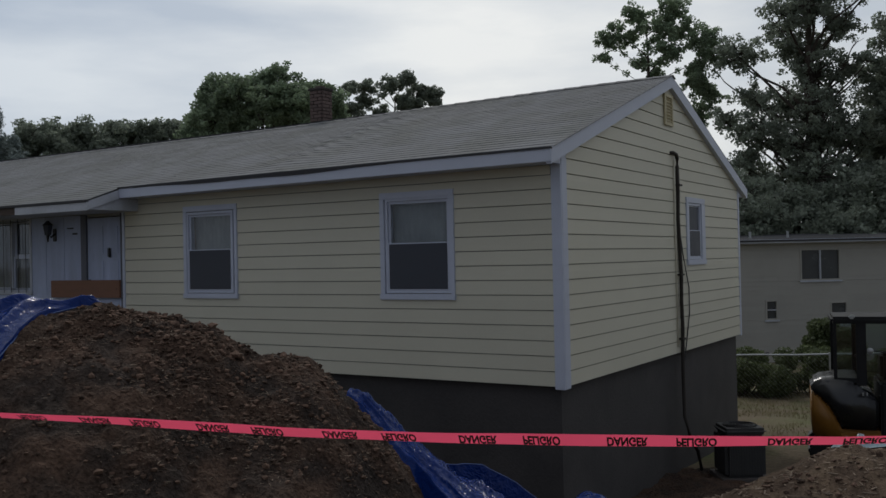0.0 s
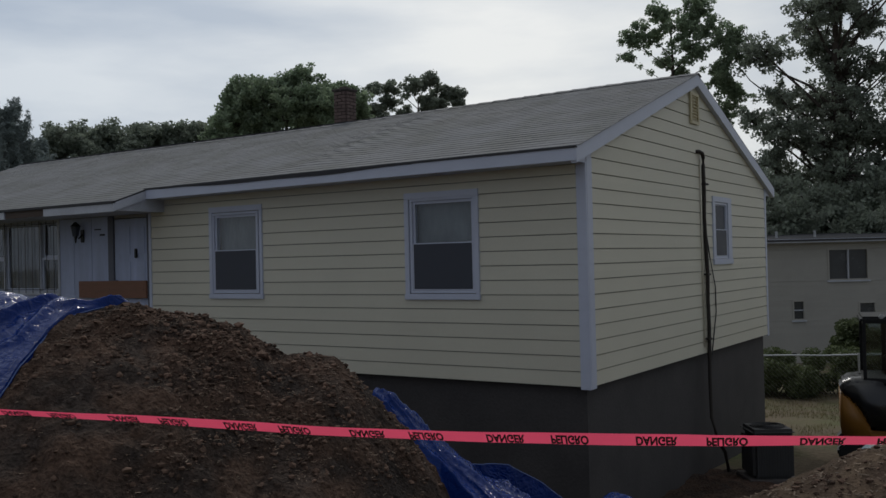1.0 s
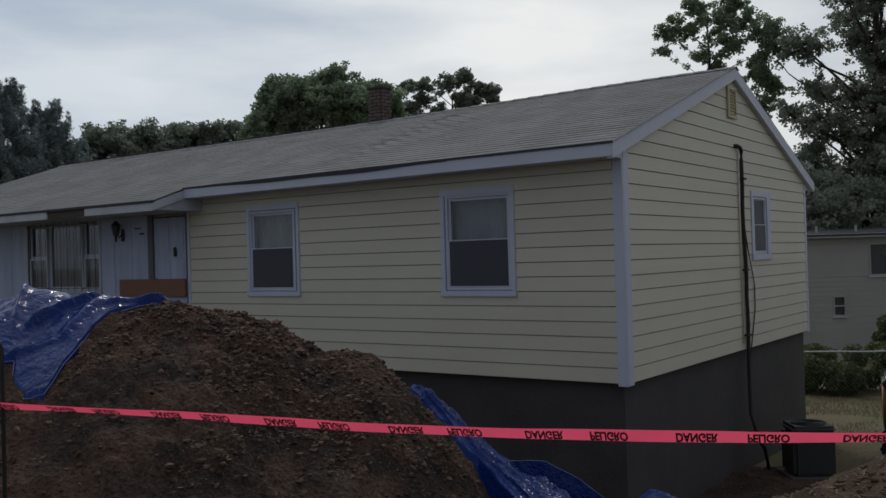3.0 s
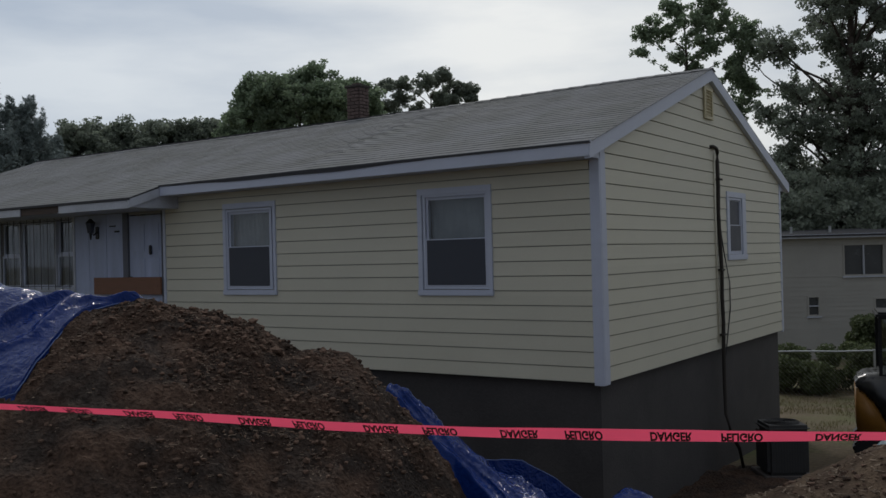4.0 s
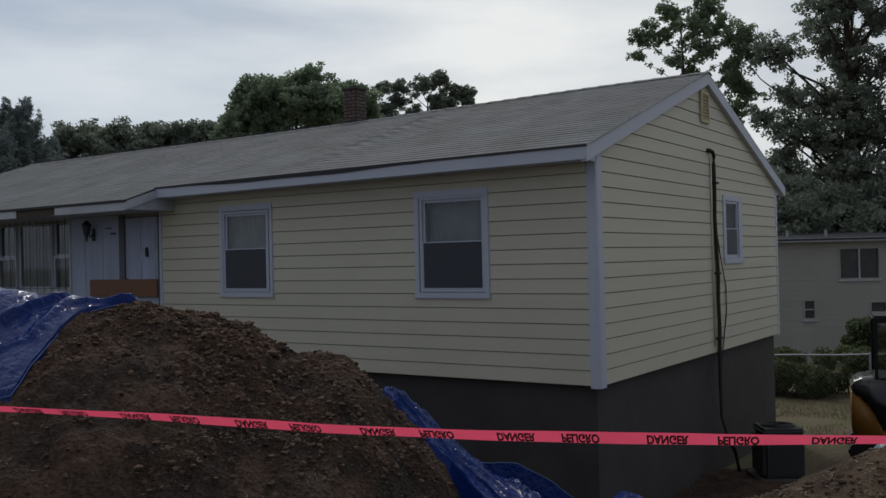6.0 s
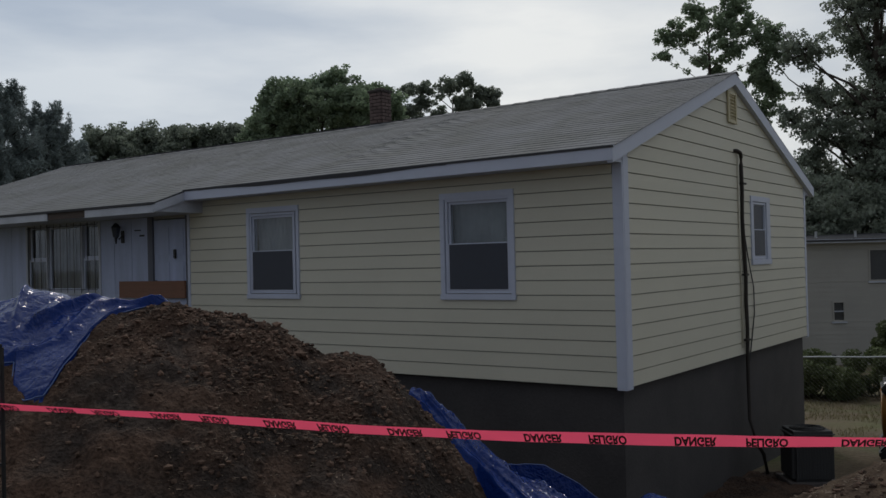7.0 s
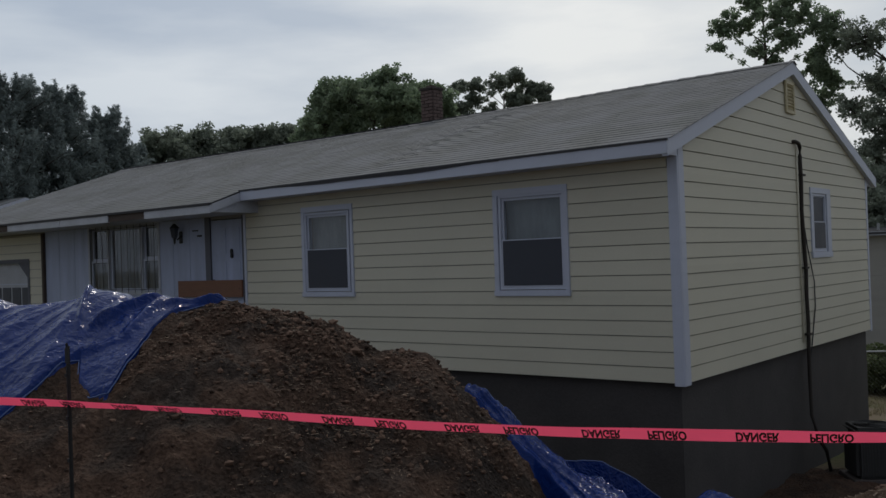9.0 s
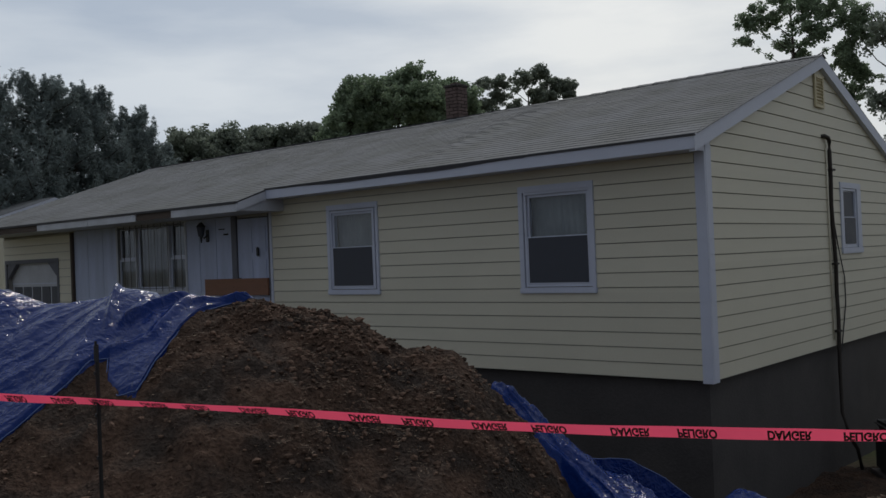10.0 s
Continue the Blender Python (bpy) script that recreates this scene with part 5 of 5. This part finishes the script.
def twig(bm, a, b, ra, rb, rng, bow=0.1, n=5):
    """A bent branch from a to b."""
    a, b = Vector(a), Vector(b)
    span = (b - a).length
    side = Vector((rng.normal(), rng.normal(), 0.6 + 0.4 * rng.random())) * span * bow
    pts = [a.lerp(b, f) + side * 4 * f * (1 - f) * (0.6 + 0.4 * math.sin(5 * f)) for f in (0, 0.25, 0.5, 0.75, 1)]
    tube(bm, pts, [ra + (rb - ra) * f for f in (0, 0.25, 0.5, 0.75, 1)], n)
    return pts


def tree(label, yaw, dist, lobes, seed, leaf, trunk_r=0.3, lean=0.0, fork=0.35, deep=0.9, density=1.0, size=0.17, clump=0.42, bare=0, open_crown=False, wider=1.0):
    """Trunk, a limb to every lobe of the crown, twigs to every clump of leaves."""
    rng = np.random.default_rng(seed)
    at = ahead(yaw, dist)
    t = thing("tree", label, "tree", at, turn=yaw)
    top = max(l[1] for l in lobes)
    low = min(l[1] for l in lobes)
    cx = float(np.mean([l[0] for l in lobes]))
    reach = max(abs(l[0] - cx) for l in lobes) + 0.5
    spine = [(cx * (1 - lean) * min(1, k / 3) + 0.12 * math.sin(k * 1.3 + seed) * (k > 0), 0.2 * math.cos(k * 1.7 + seed) * (k > 0), (top - 0.8) * k / 8) for k in range(9)]
    spine[0] = (cx * (1 - lean) * 0.6, 0, -0.4)
    part("trunk", tube(bmesh.new(), spine, [trunk_r * (1.2 - 1.08 * k / 8) for k in range(9)], 9), M_BARK, t, smooth=True)

    def on_trunk(z):
        k = max(0.05, min(0.97, z / (top - 0.8))) * 8
        i = min(7, int(k))
        return Vector(spine[i]).lerp(Vector(spine[i + 1]), k - i)

    bm, centres, spreads = bmesh.new(), [], []
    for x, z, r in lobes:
        room = math.sqrt(max(0.15, 1 - ((x - cx) / reach) ** 2))
        for copy in range(1 if open_crown else 2):
            y = (rng.random() - 0.5) * 2 * deep * reach * room * (0.35 if open_crown else 0.8)
            hub = Vector((x + 0.25 * rng.normal() * copy, y, z + 0.2 * rng.normal() * copy))
            away = math.hypot(hub.x - cx, hub.y)
            root = on_trunk(max(low * fork, z - (0.4 if open_crown else 0.9) * away - 0.6))
            rr = max(0.025, trunk_r * 0.17 * min(1.0, r))
            pts = twig(bm, root, hub, rr, rr * 0.4, rng, 0.07, 6)
            if open_crown:
                for q in (pts[2], pts[3]):
                    centres.append(np.array(q[:]))
                    spreads.append(clump * 0.9)
            r = r * wider
            n = max(6, int(13 * (r / 0.7) ** 1.6 * density))
            for k in range(n):
                d = rng.normal(size=3)
                d /= np.linalg.norm(d)
                d[2] = abs(d[2]) if rng.random() < 0.3 else d[2]
                q = np.array(hub) + d * r * (0.35 + 0.65 * rng.random() ** 0.5) * np.array([1.05, 1.05, 0.85])
                twig(bm, hub, q, rr * 0.35, 0.008, rng, 0.12, 4)
                for f, g in ((1.0, 1.0), (0.62, 0.75)):
                    p = np.array(hub) * (1 - f) + q * f
                    centres.append(p + 0.12 * rng.normal(size=3))
                    spreads.append(clump * g * (0.6 + 0.7 * rng.random()))
    for k in range(bare):
        x, z, r = lobes[k % len(lobes)]
        out = Vector((x - cx, 0, 0.7 * (z - low) / (top - low) * reach + 0.5)).normalized()
        a = Vector((x, 0, z)) + out * r * 0.5
        b = a + (out + Vector((0.25 * rng.normal(), 0, 0.3))) * (0.9 + 1.3 * rng.random()) * r
        pts = twig(bm, a, b, 0.05, 0.012, rng, 0.08, 5)
        twig(bm, pts[2], pts[2] + (b - a) * 0.45 + Vector((0.35, 0, -0.1)), 0.028, 0.008, rng, 0.1, 4)
        twig(bm, pts[3], pts[3] + (b - a) * 0.3 + Vector((-0.3, 0, 0.15)), 0.02, 0.008, rng, 0.1, 4)
    part("bough", bm, M_BARK, t, smooth=True)
    centres, spreads = np.array(centres), np.array(spreads)
    share = spreads ** 2 / np.sum(spreads ** 2)
    count = int(density * 62 * len(centres) * (clump / 0.42) ** 2 * (0.17 / size) ** 1.5)
    V, F = leaf_cloud(centres, spreads, count, size, seed + 1, 0.8, 0.36, 0.42, share)
    mesh_part("crown", V.tolist(), F.tolist(), leaf, t)
    return t


def shrub(label, at, wide, high, seed, leaves=16000, size=0.085):
    rng = np.random.default_rng(seed)
    s = thing("shrub", label, "shrub", at)
    c = np.stack([(rng.random(26) - 0.5) * wide, (rng.random(26) - 0.5) * wide * 0.6, high * (0.15 + 0.7 * rng.random(26))], 1)
    bm = bmesh.new()
    for p in c:
        tube(bm, [(p[0] * 0.3, p[1] * 0.3, -0.05), (p[0] * 0.7, p[1] * 0.7, p[2] * 0.6), tuple(p)], [0.02, 0.014, 0.006], 4)
    part("stems", bm, M_BARK, s)
    V, F = leaf_cloud(c, np.full(26, min(wide, high) * 0.24), leaves, size, seed + 1, 0.9)
    mesh_part("leaves", V.tolist(), F.tolist(), M_SHRUB, s)


def place_on_ground(x, y):
    return (x, y, float(ground_z(x, y)))


def ahead(yaw, dist):
    """Ground place at a compass angle and distance from the filming spot."""
    return place_on_ground(EYE[0] - math.sin(radians(yaw)) * dist, EYE[1] + math.cos(radians(yaw)) * dist)


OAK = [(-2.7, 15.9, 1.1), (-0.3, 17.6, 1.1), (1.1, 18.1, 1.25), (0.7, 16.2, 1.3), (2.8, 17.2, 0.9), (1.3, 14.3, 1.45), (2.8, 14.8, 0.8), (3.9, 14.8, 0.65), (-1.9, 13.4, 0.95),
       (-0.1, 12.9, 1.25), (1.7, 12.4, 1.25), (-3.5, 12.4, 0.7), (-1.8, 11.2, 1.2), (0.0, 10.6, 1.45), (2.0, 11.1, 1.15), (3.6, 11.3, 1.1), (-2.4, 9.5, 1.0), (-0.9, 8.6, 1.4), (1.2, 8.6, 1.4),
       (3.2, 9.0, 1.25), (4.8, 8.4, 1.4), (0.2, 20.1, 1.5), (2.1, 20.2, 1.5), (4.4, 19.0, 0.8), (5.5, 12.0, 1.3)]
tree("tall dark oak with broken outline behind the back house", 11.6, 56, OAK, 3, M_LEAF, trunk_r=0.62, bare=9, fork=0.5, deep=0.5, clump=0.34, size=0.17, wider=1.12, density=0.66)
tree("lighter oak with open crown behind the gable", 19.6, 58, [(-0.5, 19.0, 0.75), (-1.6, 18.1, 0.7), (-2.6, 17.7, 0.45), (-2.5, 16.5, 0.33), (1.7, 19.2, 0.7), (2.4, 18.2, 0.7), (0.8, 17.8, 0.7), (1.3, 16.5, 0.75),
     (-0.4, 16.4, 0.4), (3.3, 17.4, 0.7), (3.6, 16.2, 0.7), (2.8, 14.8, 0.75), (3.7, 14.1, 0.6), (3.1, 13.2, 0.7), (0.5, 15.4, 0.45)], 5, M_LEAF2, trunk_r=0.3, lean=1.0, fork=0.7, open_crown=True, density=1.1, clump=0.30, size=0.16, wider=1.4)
tree("dark oak crown beside the tall oak", 3.5, 60, spread_lobes(20, 6, 9, 8, 7), 8, M_LEAF, trunk_r=0.45)
for yaw, dist, h, w, s in ((15.0, 50, 9.4, 8.0, 11), (11.0, 51, 8.8, 8.0, 12), (7.0, 52, 9.6, 8.0, 13), (18.5, 54, 9.2, 7.0, 15)):
    tree("broad leafy tree behind the back house", yaw, dist, spread_lobes(h, 1.5, w, s, 6), s, M_LEAF, size=0.22, trunk_r=0.25, density=0.55)
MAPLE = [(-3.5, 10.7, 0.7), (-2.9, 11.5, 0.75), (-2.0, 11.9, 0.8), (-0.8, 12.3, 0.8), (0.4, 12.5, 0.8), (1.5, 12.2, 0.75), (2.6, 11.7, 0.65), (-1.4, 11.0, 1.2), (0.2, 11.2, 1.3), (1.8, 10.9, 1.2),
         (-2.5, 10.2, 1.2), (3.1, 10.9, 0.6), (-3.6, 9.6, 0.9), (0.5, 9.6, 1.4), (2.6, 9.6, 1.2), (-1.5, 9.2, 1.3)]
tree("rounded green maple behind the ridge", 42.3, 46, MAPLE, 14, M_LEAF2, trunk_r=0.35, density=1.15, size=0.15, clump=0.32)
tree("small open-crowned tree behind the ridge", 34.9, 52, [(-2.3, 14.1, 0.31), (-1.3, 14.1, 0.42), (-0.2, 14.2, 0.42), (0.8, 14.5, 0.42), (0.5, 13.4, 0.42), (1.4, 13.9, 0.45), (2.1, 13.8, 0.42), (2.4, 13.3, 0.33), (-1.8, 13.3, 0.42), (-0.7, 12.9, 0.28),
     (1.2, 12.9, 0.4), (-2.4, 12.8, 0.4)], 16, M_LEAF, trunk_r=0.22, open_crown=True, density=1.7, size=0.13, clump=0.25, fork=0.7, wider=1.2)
for yaw, dist, h, w, s in ((48.4, 51, 11.5, 3.8, 21), (50.6, 50, 11.0, 4.6, 22), (52.9, 50, 10.6, 4.6, 23), (55.2, 50, 10.2, 4.6, 24), (38.6, 58, 10.4, 6.5, 26), (45.6, 52, 11.2, 5.0, 29), (57.6, 50, 9.0, 4.2, 25)):
    tree("dark leafy tree in the row behind the house", yaw, dist, spread_lobes(h, 5.0, w, s, 6, 0.2), s, M_LEAF, density=1.2, size=0.15, clump=0.34, trunk_r=0.22)


def pine(at, height, wide, seed):
    """A shaggy pine whose shoots all turn upwards."""
    rng = np.random.default_rng(seed)
    t = thing("tree", "dark shaggy pine beyond the garage", "tree", at, group="pines beyond the garage")
    part("trunk", tube(bmesh.new(), [(0, 0, -0.3), (0.1, 0, height * 0.5), (0, 0.05, height - 0.3)], [0.3, 0.18, 0.03], 8), M_BARK, t, smooth=True)
    bm, centres, spreads = bmesh.new(), [], []
    z = 0.6
    while z < height - 0.3:
        k = (height - z) / height
        for n in range(7):
            ang = rng.random() * math.tau
            r = wide / 2 * min(1.0, 0.12 + 1.25 * k ** 0.75) * (0.6 + 0.5 * rng.random())
            c, s = math.cos(ang), math.sin(ang)
            tip = Vector((c * r, s * r, z + 0.34 * r))
            tube(bm, [(0, 0, z), (c * r * 0.55, s * r * 0.55, z + 0.1 * r), tip], [0.05, 0.035, 0.012], 4)
            for f in (0.35, 0.55, 0.72, 0.86, 1.0):
                for m in range(3):
                    off = 0.32 * (rng.random() - 0.5) * r * f
                    p = np.array([c * r * f - s * off, s * r * f + c * off, z + 0.34 * r * f ** 2])
                    high = 0.25 + 0.5 * rng.random() ** 2
                    for q in (0.1, 0.5, 1.0):
                        centres.append(p + np.array([c * 0.1 * q, s * 0.1 * q, high * q]))
                        spreads.append(0.25 - 0.17 * q)
        z += 0.42
    for q in np.linspace(0, 1, 5):
        centres.append(np.array([0, 0.05, height - 0.6 + 0.6 * q]))
        spreads.append(0.24 - 0.16 * q)
    part("bough", bm, M_BARK, t)
    V, F = leaf_cloud(np.array(centres), np.array(spreads), 70000, 0.20, seed, 1.3, 0.09, 0.5)
    mesh_part("needles", V.tolist(), F.tolist(), M_NEEDLE, t)


for yaw, dist, h, w, s in ((63.4, 42, 11.0, 6.6, 31), (66.6, 42, 10.9, 6.6, 32), (60.8, 43, 10.5, 5.4, 33), (58.5, 44, 9.6, 4.6, 34), (56.9, 45, 8.0, 3.4, 35)):
    x, y, z = ahead(yaw, dist)
    pine((x, y, z), 1.53 + dist * (h - 3.0) / 42.0 - z, w, s)

for k, (x, y, w, h) in enumerate(((-2.2, 16.6, 2.2, 1.3), (-0.6, 17.5, 2.4, 1.25), (0.9, 18.4, 2.2, 1.3), (-3.8, 15.6, 2.2, 1.2))):
    shrub("leafy green shrub growing behind the chain-link fence", place_on_ground(x, y), w, h, 60 + k)
shrub("round dark shrub against the back house", place_on_ground(-1.6, 27.5), 1.6, 2.1, 70, size=0.12)


def grass():
    rng = np.random.default_rng(77)
    n = 16000
    x, y = -4 + 9 * rng.random(n), 7.5 + 9.5 * rng.random(n)
    keep = fbm(x * 0.5, y * 0.5, 88) > 0.42
    x, y = x[keep], y[keep]
    n = len(x)
    z = ground_z(x, y)
    t, h = rng.random(n) * math.tau, 0.03 + 0.07 * rng.random(n)
    c, s = np.cos(t) * 0.007, np.sin(t) * 0.007
    lx, ly = (rng.random(n) - 0.5) * 0.1, (rng.random(n) - 0.5) * 0.1
    V = np.stack([np.stack([x - c, y - s, z - 0.01], -1), np.stack([x + c, y + s, z - 0.01], -1), np.stack([x + lx, y + ly, z + h], -1)], 1).reshape(-1, 3)
    ob = mesh_part("grass", V.tolist(), np.arange(3 * n).reshape(-1, 3).tolist(), M_GRASS)
    tagged(ob, "short dry grass in tufts on the back yard", "grass", kind="stuff")


bins = thing("storage_box", "dark plastic storage box against the back house", "storage box", place_on_ground(-3.75, 23.6), turn=32)
part("body", boxed(-0.5, -0.35, 0, 0.5, 0.35, 0.75, bevel=0.04), M_IRON, bins)
part("lid", boxed(-0.55, -0.4, 0.75, 0.55, 0.4, 0.83, bevel=0.03), M_IRON, bins)
grass()
lay_shingles()
